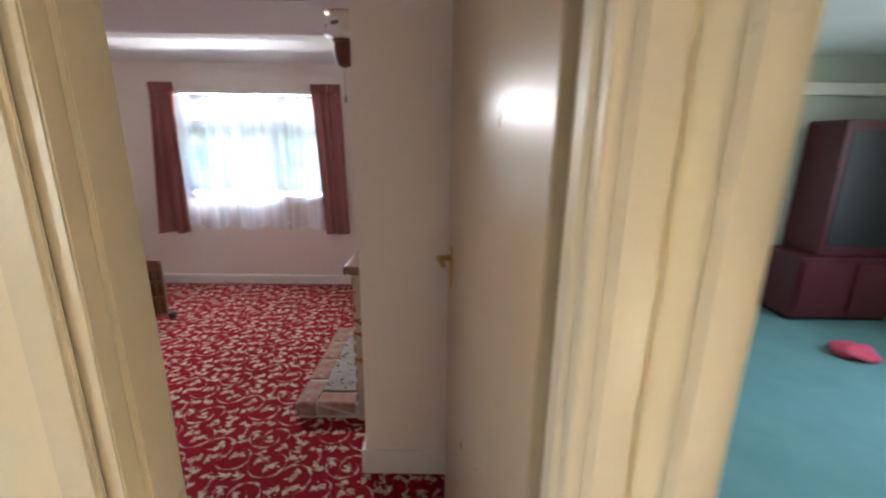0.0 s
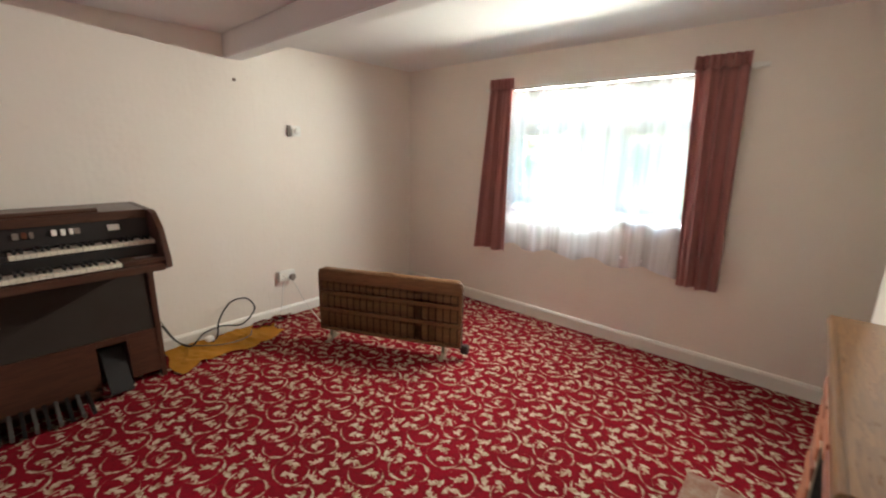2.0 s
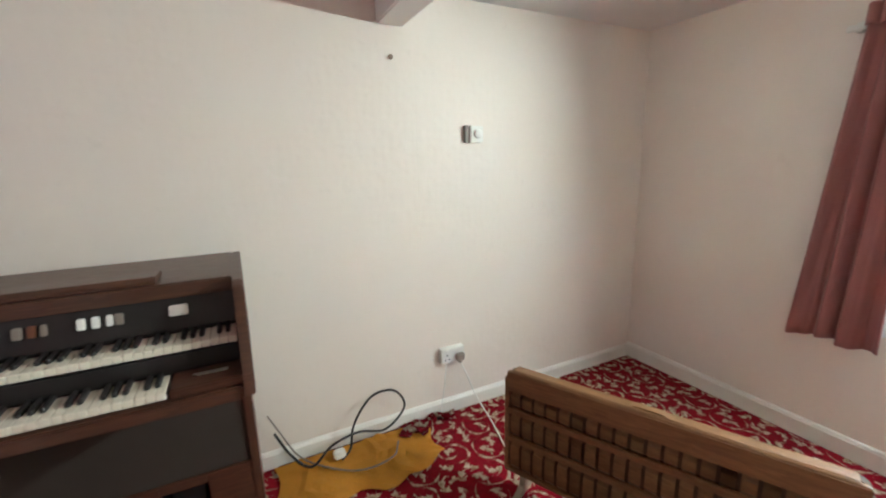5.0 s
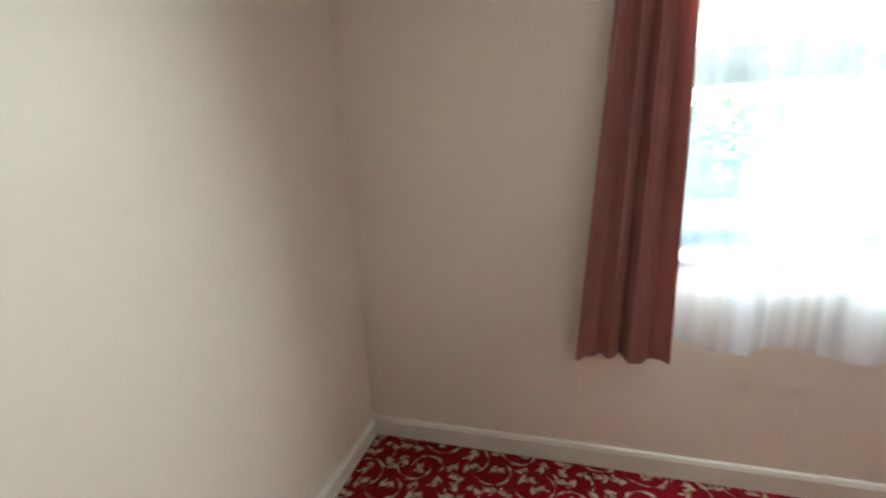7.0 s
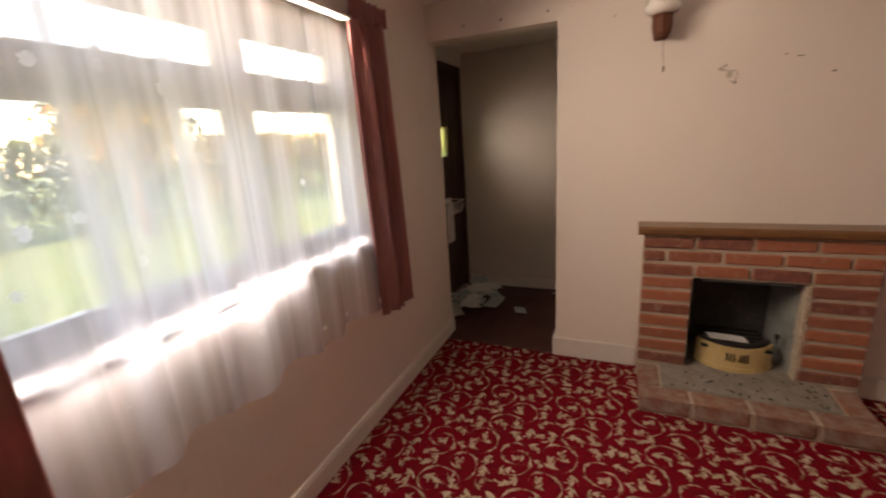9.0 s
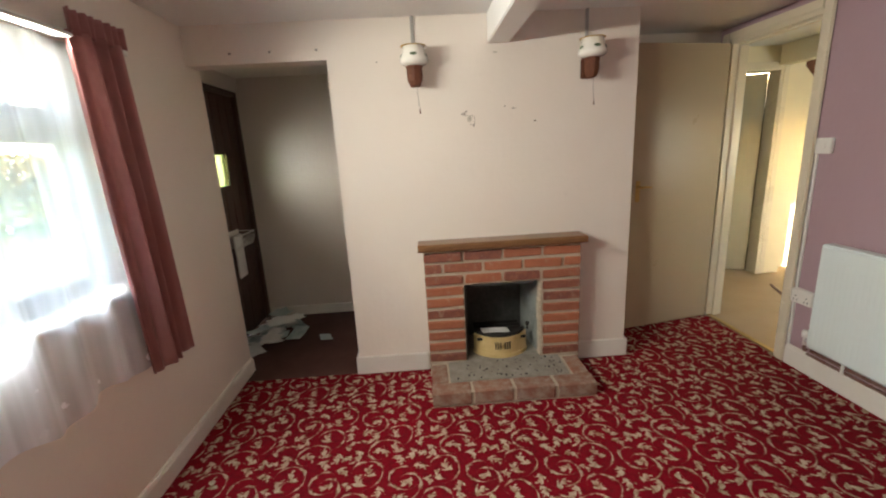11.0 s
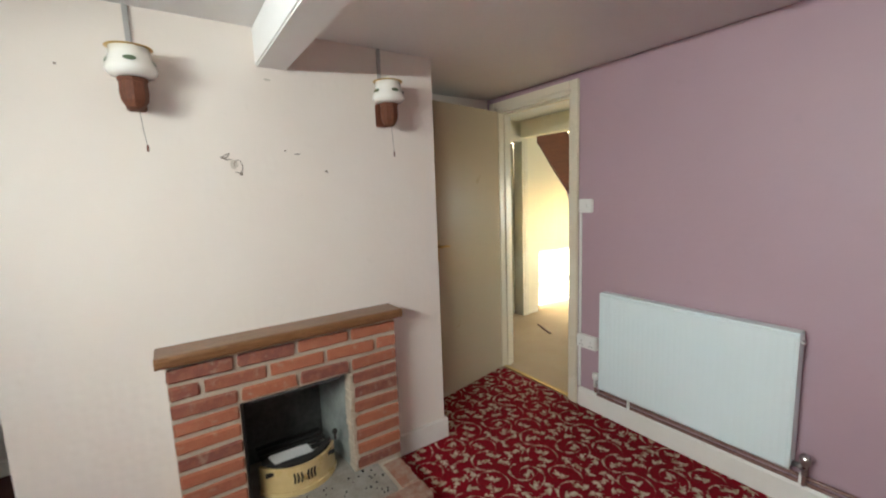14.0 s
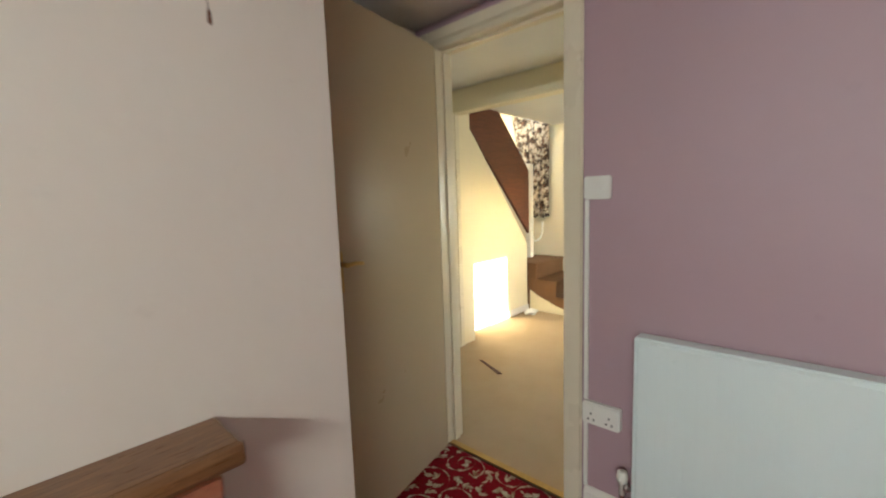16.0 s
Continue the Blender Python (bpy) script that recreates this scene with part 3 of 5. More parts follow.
# ceilings and beam
structure("ceiling", boxes([(WEST, 0.0, 0, 3.6, CEIL, CEIL + 0.12), (0.0, 0.66, 0, 0.95, CEIL, CEIL + 0.12)]), "ceiling", "white painted low ceiling", "ceiling")
structure("ceiling_porch", box(0.12, 1.17, 2.75, 3.74, 2.10, 2.22), "porch", "beige ceiling of the entrance recess", "ceiling")
structure("ceiling_beam", box(WEST, 0.0, 1.705, 1.835, 2.012, CEIL, 0.006), "ceiling", "white painted boxed ceiling beam", "beam")


def skirting(name, a, b, m=None, material="white", high=0.125):
    """A board with a rounded top from x=a to b along a wall whose face is y=0 and whose room is y<0, placed by m."""
    bm = prism([(0, 0.001), (-0.018, 0.001), (-0.018, high - 0.02), (-0.012, high - 0.004), (-0.006, high), (0, high)], 0, a, b, m=m)
    return solid(name, bm, material, "painted timber skirting board along the wall", "skirting", "structure")


skirting("baseboard_north", 0.0, 3.63, NORTH, "white", 0.10)
solid("baseboard_west", prism([(WEST, 0.001), (WEST + 0.018, 0.001), (WEST + 0.018, 0.07), (WEST + 0.008, 0.085), (WEST, 0.088)], 1, 0.02, 3.47), "white", "painted timber skirting board along the wall", "skirting", "structure")
solid("baseboard_south", prism([(0, 0.001), (0.018, 0.001), (0.018, 0.11), (0.008, 0.127), (0, 0.13)], 0, WEST, -0.24), "white", "white painted skirting board under the radiator", "skirting", "structure")
solid("baseboard_chimney", boxes([(-0.018, 0.0, 2.285, 2.768, 0.001, 0.125), (-0.018, 0.0, 0.932, 1.295, 0.001, 0.125), (0.0, 0.60, 0.932, 0.95, 0.001, 0.125), (0.0, 1.17, 2.75, 2.768, 0.001, 0.125), (1.152, 1.17, 2.768, 3.74, 0.001, 0.09)], 0.004), "white", "white painted skirting board round the chimney breast", "skirting", "structure")


# ---- window ----
def build_window():
    w = thing("window_1", NORTH @ Vector((1.96, 0.13, 0.93)), "white painted timber casement window with a transom and a mullion", "window", kind="structure", turn=0.6)
    part("window_frame", boxes([(1.20, 1.25, 0.10, 0.18, 0.93, 1.87), (2.67, 2.72, 0.10, 0.18, 0.93, 1.87), (1.25, 2.67, 0.121, 0.18, 0.905, 0.99), (1.25, 2.67, 0.10, 0.18, 1.82, 1.87)], 0.004, NORTH), "frame", w)
    part("transom", box(1.25, 2.67, 0.095, 0.175, 1.575, 1.635, 0.004, NORTH), "frame", w)
    part("mullion", box(2.08, 2.13, 0.10, 0.175, 0.99, 1.82, 0.004, NORTH), "frame", w)
    part("window_sill", box(1.203, 2.717, -0.003, 0.12, 0.905, 0.934, 0.006, NORTH), "white", w, "white painted window board")
    for x0, x1, z0, z1 in ((1.25, 2.08, 0.99, 1.575), (2.13, 2.67, 0.99, 1.575), (1.25, 2.08, 1.635, 1.82), (2.13, 2.67, 1.635, 1.82)):
        sash = part("sash", boxes([(x0, x0 + 0.035, 0.11, 0.15, z0, z1), (x1 - 0.035, x1, 0.11, 0.15, z0, z1), (x0 + 0.035, x1 - 0.035, 0.11, 0.15, z0, z0 + 0.035), (x0 + 0.035, x1 - 0.035, 0.11, 0.15, z1 - 0.035, z1)], 0.003, NORTH), "frame", w)
        p = part("pane", box(x0 + 0.035, x1 - 0.035, 0.128, 0.132, z0 + 0.035, z1 - 0.035, 0, NORTH), "glass", sash)
        p.visible_shadow = False
    for x in (1.62, 2.38):
        stay = part("stay", box(x - 0.11, x + 0.11, 0.075, 0.085, 1.640, 1.652, 0.002, NORTH), "chrome", w, "metal casement stay")
        part("stay_pin", lathe([(0.006, 0), (0.006, 0.03), (0.009, 0.03), (0.009, 0.036)], NORTH @ Vector((x + 0.06, 0.08, 1.636)), 2, 8), "chrome", stay)
    rail = thing("curtain_rail", NORTH @ Vector((1.85, -0.04, 1.93)), "white plastic curtain rail above the window", "curtain rail", turn=0.6)
    part("rail", box(0.98, 2.92, -0.048, -0.030, 1.90, 1.925, 0.004, NORTH), "plastic", rail)
    # added baffle over the window lamp, stops a hot spot on the ceiling
    part("net_track", box(1.292, 2.558, -0.098, -0.030, 1.886, 1.898, 0.003, NORTH), "conduit", rail, "flat grey strip added to keep lamp light off the ceiling")
    for x in (1.02, 1.95, 2.86):
        part("bracket", box(x - 0.012, x + 0.012, -0.036, 0.0, 1.895, 1.932, 0.002, NORTH), "plastic", rail)


build_window()


def build_curtain(top, bottom, folds, seed, label):
    c = thing("curtain", NORTH @ Vector(((top[0] + top[1]) / 2, -0.06, 1.98)), label, "curtain", "window curtains", turn=0.6)
    bm = cloth(top, bottom, 1.915, 0.56, -0.078, folds, 0.029, 90, 26, 0.008, seed, 0.7, 0.05)
    bm.transform(NORTH)
    d = part("drop", bm, "curtain", c, "", True)
    s = d.modifiers.new("thick", "SOLIDIFY")
    s.thickness = 0.004
    bm = cloth((top[0] - 0.004, top[1] + 0.004), (top[0] - 0.006, top[1] + 0.006), 1.985, 1.905, -0.082, folds * 2.2, 0.013, 80, 4, 0.003, seed + 4, 1.0)
    bm.transform(NORTH)
    h = part("heading", bm, "curtain", c, "gathered curtain heading", True)
    s = h.modifiers.new("thick", "SOLIDIFY")
    s.thickness = 0.006


build_curtain((1.06, 1.285), (0.955, 1.285), 3.4, 3, "dusty rose pleated curtain hanging beside the window wall corner")
build_curtain((2.565, 2.835), (2.63, 2.865), 3.2, 8, "dusty rose pleated curtain hanging beside the entrance recess")
bm = cloth((1.18, 2.74), (1.20, 2.74), 1.885, 0.605, -0.026, 8.5, 0.016, 220, 30, 0.022, 5, 0.6)
bm.transform(NORTH)
solid("net_curtain", bm, "net", "white sheer net curtain hanging below the window board", "net curtain", smooth=True)


solid("pull_cord", tube(smooth_line([(-1.506, 3.585, 1.60), (-1.512, 3.585, 1.355), (-1.530, 3.585, 1.10), (-1.539, 3.585, 0.985)], 5), 0.003, 6), "grey_plastic", "thin grey cord hanging from the window catch", "cord", smooth=True)


# ---- doors ----
def frame_of_door(name, x0, x1, y0, y1, top, label, material="cream", wide=0.055):
    """A lined opening in a wall that runs along x, with architraves on both faces."""
    f = thing(name, ((x0 + x1) / 2, (y0 + y1) / 2, 0), label, "door frame", kind="structure")
    part("jamb", box(x0, x0 + 0.03, y0 - 0.004, y1 + 0.004, 0, top, 0.003), material, f)
    part("jamb", box(x1 - 0.03, x1, y0 - 0.004, y1 + 0.004, 0, top, 0.003), material, f)
    part("head", box(x0, x1, y0 - 0.004, y1 + 0.004, top - 0.03, top, 0.003), material, f)
    part("stop", boxes([(x0 + 0.03, x0 + 0.042, y0 + 0.03, y0 + 0.07, 0, top - 0.03), (x1 - 0.042, x1 - 0.03, y0 + 0.03, y0 + 0.07, 0, top - 0.03), (x0 + 0.042, x1 - 0.042, y0 + 0.03, y0 + 0.07, top - 0.042, top - 0.03)], 0.002), material, f)
    for face, out in ((y1 + 0.004, 1), (y0 - 0.004, -1)):
        d = 0.018 * out
        for a, b in ((x0 - wide, x0 + 0.006), (x1 - 0.006, x1 + wide)):
            part("architrave", box(a, b, face, face + d, 0, top + wide - 0.006, 0.006), material, f)
        part("architrave", box(x0 + 0.006, x1 - 0.006, face, face + d, top - 0.006, top + wide - 0.006, 0.006), material, f)
    return f


frame_of_door("door_1", -0.175, 0.56, -0.12, 0.0, 2.08, "cream painted door frame between living room and hall")
solid("threshold_strip", box(-0.14, 0.53, -0.045, -0.01, 0.0, 0.006, 0.002), "brass", "worn metal threshold strip on the carpet edge", "threshold strip")


def lever_handle(parent, m):
    plate = part("handle_plate", box(-0.018, 0.018, -0.006, 0.0, -0.075, 0.075, 0.005, m), "brass", parent, "tarnished brass lever handle")
    bm = lathe([(0.011, 0), (0.009, -0.04), (0.009, -0.05)], (0, 0, 0.03), 1, 12)
    bm.transform(m)
    part("spindle", bm, "brass", plate, "", True)
    bm = tube(smooth_line([(0, -0.046, 0.03), (0.04, -0.048, 0.032), (0.08, -0.044, 0.026)], 4), 0.008, 8)
    bm.transform(m)
    part("lever", bm, "brass", plate, "", True)


def build_leaf(name, hinge, turn, width, high, material, label, handle=True):
    """A flush door leaf: local x from the hinge, local -y is the side with the handle."""
    m = pose(*hinge, 0, 0, turn)
    d = thing(name, hinge, label, "door", kind="structure", turn=turn)
    part("leaf", box(0, width, 0, 0.036, 0.012, high, 0.003, m), material, d)
    if handle:
        lever_handle(d, m @ pose(width - 0.055, 0.036, 1.07, 0, 0, 180))
    for z in (0.25, 1.75):
        part("hinge", box(-0.006, 0.006, -0.008, 0.02, z, z + 0.08, 0.002, m), "brass", d)
    return d


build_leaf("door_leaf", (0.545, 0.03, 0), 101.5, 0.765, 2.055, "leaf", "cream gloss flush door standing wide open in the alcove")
frame_of_door("door_2", 0.735, 1.36, -0.12, 0.0, 2.02, "cream painted door frame of the teal room")


# added, out of view: glazed slit that holds the porch patch lamp
sl = thing("unseen_sidelight", (0.245, 3.86, 1.36), "narrow frosted light added out of view beside the front door", "window", kind="structure")
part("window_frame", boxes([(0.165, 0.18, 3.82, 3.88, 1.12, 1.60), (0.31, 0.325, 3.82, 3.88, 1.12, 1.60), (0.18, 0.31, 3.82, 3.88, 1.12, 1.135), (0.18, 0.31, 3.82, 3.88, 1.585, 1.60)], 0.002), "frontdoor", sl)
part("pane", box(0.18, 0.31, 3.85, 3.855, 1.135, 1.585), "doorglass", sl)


def build_front_door():
    d = thing("front_door", (0.78, 3.80, 0), "dark-stained boarded front door with a small yellowish pane", "door", kind="structure")
    part("door_frame", boxes([(0.34, 0.38, 3.76, 3.86, 0, 1.99), (1.13, 1.17, 3.76, 3.86, 0, 1.99), (0.38, 1.13, 3.76, 3.86, 1.95, 1.99)], 0.004), "frontdoor", d)
    n = 6
    x0, step = 0.382, (1.128 - 0.382) / 6
    for i in range(n):
        a, b = x0 + i * step, x0 + (i + 1) * step - 0.004
        if i in (2, 3):
            part("board", box(a, b, 3.79, 3.83, 0.01, 1.235, 0.004), "frontdoor", d)
            part("board", box(a, b, 3.79, 3.83, 1.515, 1.948, 0.004), "frontdoor", d)
        else:
            part("board", box(a, b, 3.79, 3.83, 0.01, 1.948, 0.004), "frontdoor", d)
    a, b = x0 + 2 * step, x0 + 4 * step - 0.004
    win = part("window_bead", boxes([(a, a + 0.02, 3.782, 3.835, 1.235, 1.515), (b - 0.02, b, 3.782, 3.835, 1.235, 1.515), (a + 0.02, b - 0.02, 3.782, 3.835, 1.235, 1.255), (a + 0.02, b - 0.02, 3.782, 3.835, 1.495, 1.515)], 0.002), "frontdoor", d)
    p = part("pane", box(a + 0.02, b - 0.02, 3.80, 3.805, 1.255, 1.495), "doorglass", win)
    p.visible_shadow = False
    cage = part("letter_cage", boxes([(0.60, 0.86, 3.786, 3.792, 0.86, 0.90), (0.60, 0.86, 3.66, 3.666, 0.88, 0.886), (0.60, 0.606, 3.66, 3.79, 0.88, 0.886), (0.854, 0.86, 3.66, 3.79, 0.88, 0.886)], 0.0), "plastic", d, "white wire letter cage")
    for i in range(9):
        x = 0.61 + i * 0.03
        part("wire", tube(smooth_line([(x, 3.789, 0.88), (x, 3.74, 0.80), (x, 3.69, 0.78), (x, 3.663, 0.83), (x, 3.663, 0.884)], 4), 0.0022, 6), "plastic", cage)
    part("latch", box(0.47, 0.53, 3.77, 3.79, 1.12, 1.20, 0.004), "brass", d, "small brass latch")


build_front_door()


def sheet(cx, cy, z, w, h, turn, material, seed, name="letter"):
    """A slightly curled paper."""
    rnd = random.Random(seed)
    bm = bmesh.new()
    bmesh.ops.create_grid(bm, x_segments=5, y_segments=4, size=0.5)
    curl = rnd.uniform(0.1, 0.5)
    for v in bm.verts:
        v.co.z = 0.02 * curl * (v.co.x * 2) ** 2 + 0.012 * rnd.uniform(0, 1) * v.co.y
        v.co.x *= w
        v.co.y *= h
    bmesh.ops.solidify(bm, geom=bm.faces[:], thickness=0.002)
    bm.transform(pose(cx, cy, z, rnd.uniform(-7, 7), rnd.uniform(-7, 7), turn))
    return solid(name, bm, material, "crumpled letters and leaflets fallen on the floor" if material == "paper" else "printed leaflet fallen on the floor", "letter", group="post on the floor")


rnd = random.Random(4)
for i in range(34):
    sheet(rnd.gauss(0.68, 0.13), rnd.gauss(3.52, 0.09), 0.010 + 0.0035 * i, rnd.uniform(0.09, 0.21), rnd.uniform(0.07, 0.14), rnd.uniform(0, 180), "paper" if i % 3 else "print", i)
sheet(0.60, 3.12, 0.008, 0.13, 0.09, 20, "print", 41)
sheet(1.02, 2.86, 0.012, 0.13, 0.06, 70, "paper", 42)
bm = box(0.66, 0.79, 3.735, 3.75, 0.53, 0.87, 0.003)
solid("envelope", bm, "paper", "white folded newspaper sticking out of the letter cage", "newspaper")


# ---- fireplace ----
def rough_brick(l, d, h, seed, material="brick"):
    """One worn brick of that length (y), depth (x) and height (z), centred."""
    r = random.Random(seed)
    bm = box(-d / 2, d / 2, -l / 2, l / 2, -h / 2, h / 2, 0.006, segments=1)
    for v in bm.verts:
        v.co += Vector((r.uniform(-1, 1) * 0.0025, r.uniform(-1, 1) * 0.003, r.uniform(-1, 1) * 0.003))
    me = bpy.data.meshes.new("brick")
    bm.to_mesh(me)
    bm.free()
    me.materials.append(M[material])
    return me


def build_fireplace():
    f = thing("fireplace", (0, 1.79, 0.0), "red brick fireplace surround with pale mortar on a brick hearth", "fireplace", kind="structure")
    top, base, rows = 0.838, 0.098, 10
    h = (top - base) / rows
    y0, y1, o0, o1 = 1.297, 2.284, 1.552, 2.034
    part("mortar_bed", boxes([(-0.110, -0.001, o1 + 0.004, y1 - 0.008, 0.005, top), (-0.110, -0.001, y0 + 0.008, o0 - 0.004, 0.005, top), (-0.110, -0.001, o0 - 0.004, o1 + 0.004, 0.615, top)]), "mortar", f)
    stock = {}

    def lay(a, b, z, depth=0.12, x=-0.060, high=None, turn=0):
        key = (round((b - a) * 200), round((high or h) * 500), random.randint(0, 2))
        if key not in stock:
            stock[key] = rough_brick(b - a - 0.018, depth, (high or h) - 0.020, len(stock) * 7 + key[2], "dusty" if high else "brick")
        ob = new("brick", stock[key])
        ob.parent = f
        ob.matrix_basis = basis(f).inverted() @ pose(x + random.uniform(-0.002, 0.002), (a + b) / 2, z, random.uniform(-0.9, 0.9), 0, random.uniform(-0.6, 0.6) + turn)

    w = (y1 - y0) / 4
    for r in range(rows):
        z = base + h * (r + 0.5)
        if r == rows - 1:
            for i in range(4):
                lay(y0 + i * w, y0 + (i + 1) * w, z)
        elif r == rows - 2:
            lay(y0, y0 + 0.12, z)
            s = (y1 - y0 - 0.24) / 3
            for i in range(3):
                lay(y0 + 0.12 + i * s, y0 + 0.12 + (i + 1) * s, z)
            lay(y1 - 0.12, y1, z)
        elif r == rows - 3:
            lay(y0, o0, z)
            lay(o1, y1, z)
            lay(o0, (o0 + o1) / 2, z)
            lay((o0 + o1) / 2, o1, z)
        else:
            lay(y0, o0, z)
            lay(o1, y1, z)
    # smeared mortar along one side of the opening
    rnd = random.Random(31)
    bm = bmesh.new()
    z = 0.10
    while z < 0.60:
        t = rnd.uniform(0.02, 0.045)
        box(-0.119, -0.05, o0 - rnd.uniform(0.004, 0.020), o0 + rnd.uniform(0.010, 0.018), z, min(z + t, 0.606), 0.004, into=bm, segments=1)
        z += t - 0.002
    part("mortar_smear", bm, "mortar", f, "pale smeared mortar beside the fire opening")
    # hearth: brick edging round a stained slab
    part("hearth_bed", box(-0.448, -0.001, 1.325, 2.268, 0.0, 0.085), "mortar", f)
    part("hearth_slab", box(-0.34, 0.30, 1.44, 2.16, 0.0, 0.097, 0.004), "concrete", f, "soot-stained grey hearth slab")
    n = 4
    s = (2.282 - 1.312) / n
    for i in range(n):
        lay(1.312 + i * s, 1.312 + (i + 1) * s, 0.052, 0.112, -0.40, 0.10)
    for y in (1.372, 2.222):
        lay(y - 0.057, y + 0.057, 0.052, 0.21, -0.235, 0.10)
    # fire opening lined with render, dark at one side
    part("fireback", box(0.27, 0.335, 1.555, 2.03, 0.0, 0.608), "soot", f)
    part("fire_cheek", prism([(-0.105, 1.553), (0.27, 1.60), (0.27, 1.556), (-0.105, 1.5515)], 2, 0.09, 0.606), "render", f, "pale grey rendered fire cheek")
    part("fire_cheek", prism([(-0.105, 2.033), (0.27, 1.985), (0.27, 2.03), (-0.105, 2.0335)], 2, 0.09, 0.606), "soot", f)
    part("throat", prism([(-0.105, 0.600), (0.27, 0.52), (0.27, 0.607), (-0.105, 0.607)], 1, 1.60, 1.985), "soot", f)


build_fireplace()
mantel = thing("mantel_shelf", (0, 1.79, 0.842), "brown varnished oak mantel shelf on the brick surround", "mantel shelf")
part("board", box(-0.136, 0.0, 1.276, 2.305, 0.852, 0.888, 0.003), "mantel", mantel)
part("front_edge", prism([(-0.1365, 0.843), (-0.144, 0.845), (-0.150, 0.856), (-0.150, 0.876), (-0.145, 0.887), (-0.1365, 0.889)], 1, 1.274, 2.307, 0.001), "mantel", mantel)
part("bed_mould", box(-0.128, 0.0, 1.290, 2.292, 0.840, 0.852, 0.002), "mantel", mantel)


def build_grate():
    g = thing("fire_grate", (-0.02, 1.80, 0.097), "cream enamelled fire front with slots and an iron grate", "fire grate")
    def arc(r, z0, z1, thick, a0=-62, a1=62):
        pts = []
        for i in range(25):
            a = radians(a0 + (a1 - a0) * i / 24)
            pts.append((0.10 - r * math.cos(a), 1.80 + r * math.sin(a) * 0.98))
        inner = [(0.10 - (r - thick) * math.cos(radians(a0 + (a1 - a0) * i / 24)), 1.80 + (r - thick) * math.sin(radians(a0 + (a1 - a0) * i / 24)) * 0.98) for i in range(25)]
        bm = bmesh.new()
        for i in range(24):
            prism([pts[i], pts[i + 1], inner[i + 1], inner[i]], 2, z0, z1, into=bm)
        bmesh.ops.remove_doubles(bm, verts=bm.verts, dist=0.0005)
        return bm
    part("fret", arc(0.205, 0.098, 0.235, 0.012), "fret", g, "cream enamelled curved front")
    part("fret_base", arc(0.212, 0.0975, 0.122, 0.022), "fret", g)
    for i in range(7):
        if i == 3:
            continue
        a = radians((i - 3) * 4.6)
        c = (0.10 - 0.2062 * math.cos(a), 1.80 + 0.2062 * math.sin(a) * 0.98)
        lean = 0.004 * (3 - i) / abs(3 - i)
        part("slot", tube([(c[0], c[1], 0.158), (c[0] - 0.0005, c[1] + lean, 0.18), (c[0], c[1], 0.205)], 0.0042, 6), "dark", g)
    part("knob", lathe([(0.004, 0), (0.010, -0.006), (0.010, -0.010), (0.003, -0.013)], (-0.107, 1.80, 0.178), 0, 12), "brass", g, "", True)
    for i in range(6):
        part("fire_bar", box(-0.06 + 0.05 * i, -0.045 + 0.05 * i, 1.64, 1.96, 0.205, 0.222, 0.002), "dark", g)
    part("rim", arc(0.19, 0.236, 0.252, 0.03), "dark", g)
    part("damper", lathe([(0.006, 0), (0.006, 0.03), (0.013, 0.034), (0.013, 0.05), (0.004, 0.056)], (0.0, 1.615, 0.24), 2, 10), "dark", g)


build_grate()
sheet(-0.01, 1.83, 0.245, 0.10, 0.19, 8, "paper", 77, "newspaper")
rnd = random.Random(9)
bm = bmesh.new()
for i in range(60):
    s = rnd.uniform(0.002, 0.006)
    c = (rnd.uniform(-0.33, -0.13), rnd.uniform(1.45, 2.12), 0.0975)
    box(c[0] - s, c[0] + s, c[1] - s * 0.8, c[1] + s * 0.8, c[2], c[2] + s * 0.8, 0, into=bm)
solid("ash_crumbs", bm, "dark", "scattered soot and coal crumbs on the hearth", "coal", "stuff")


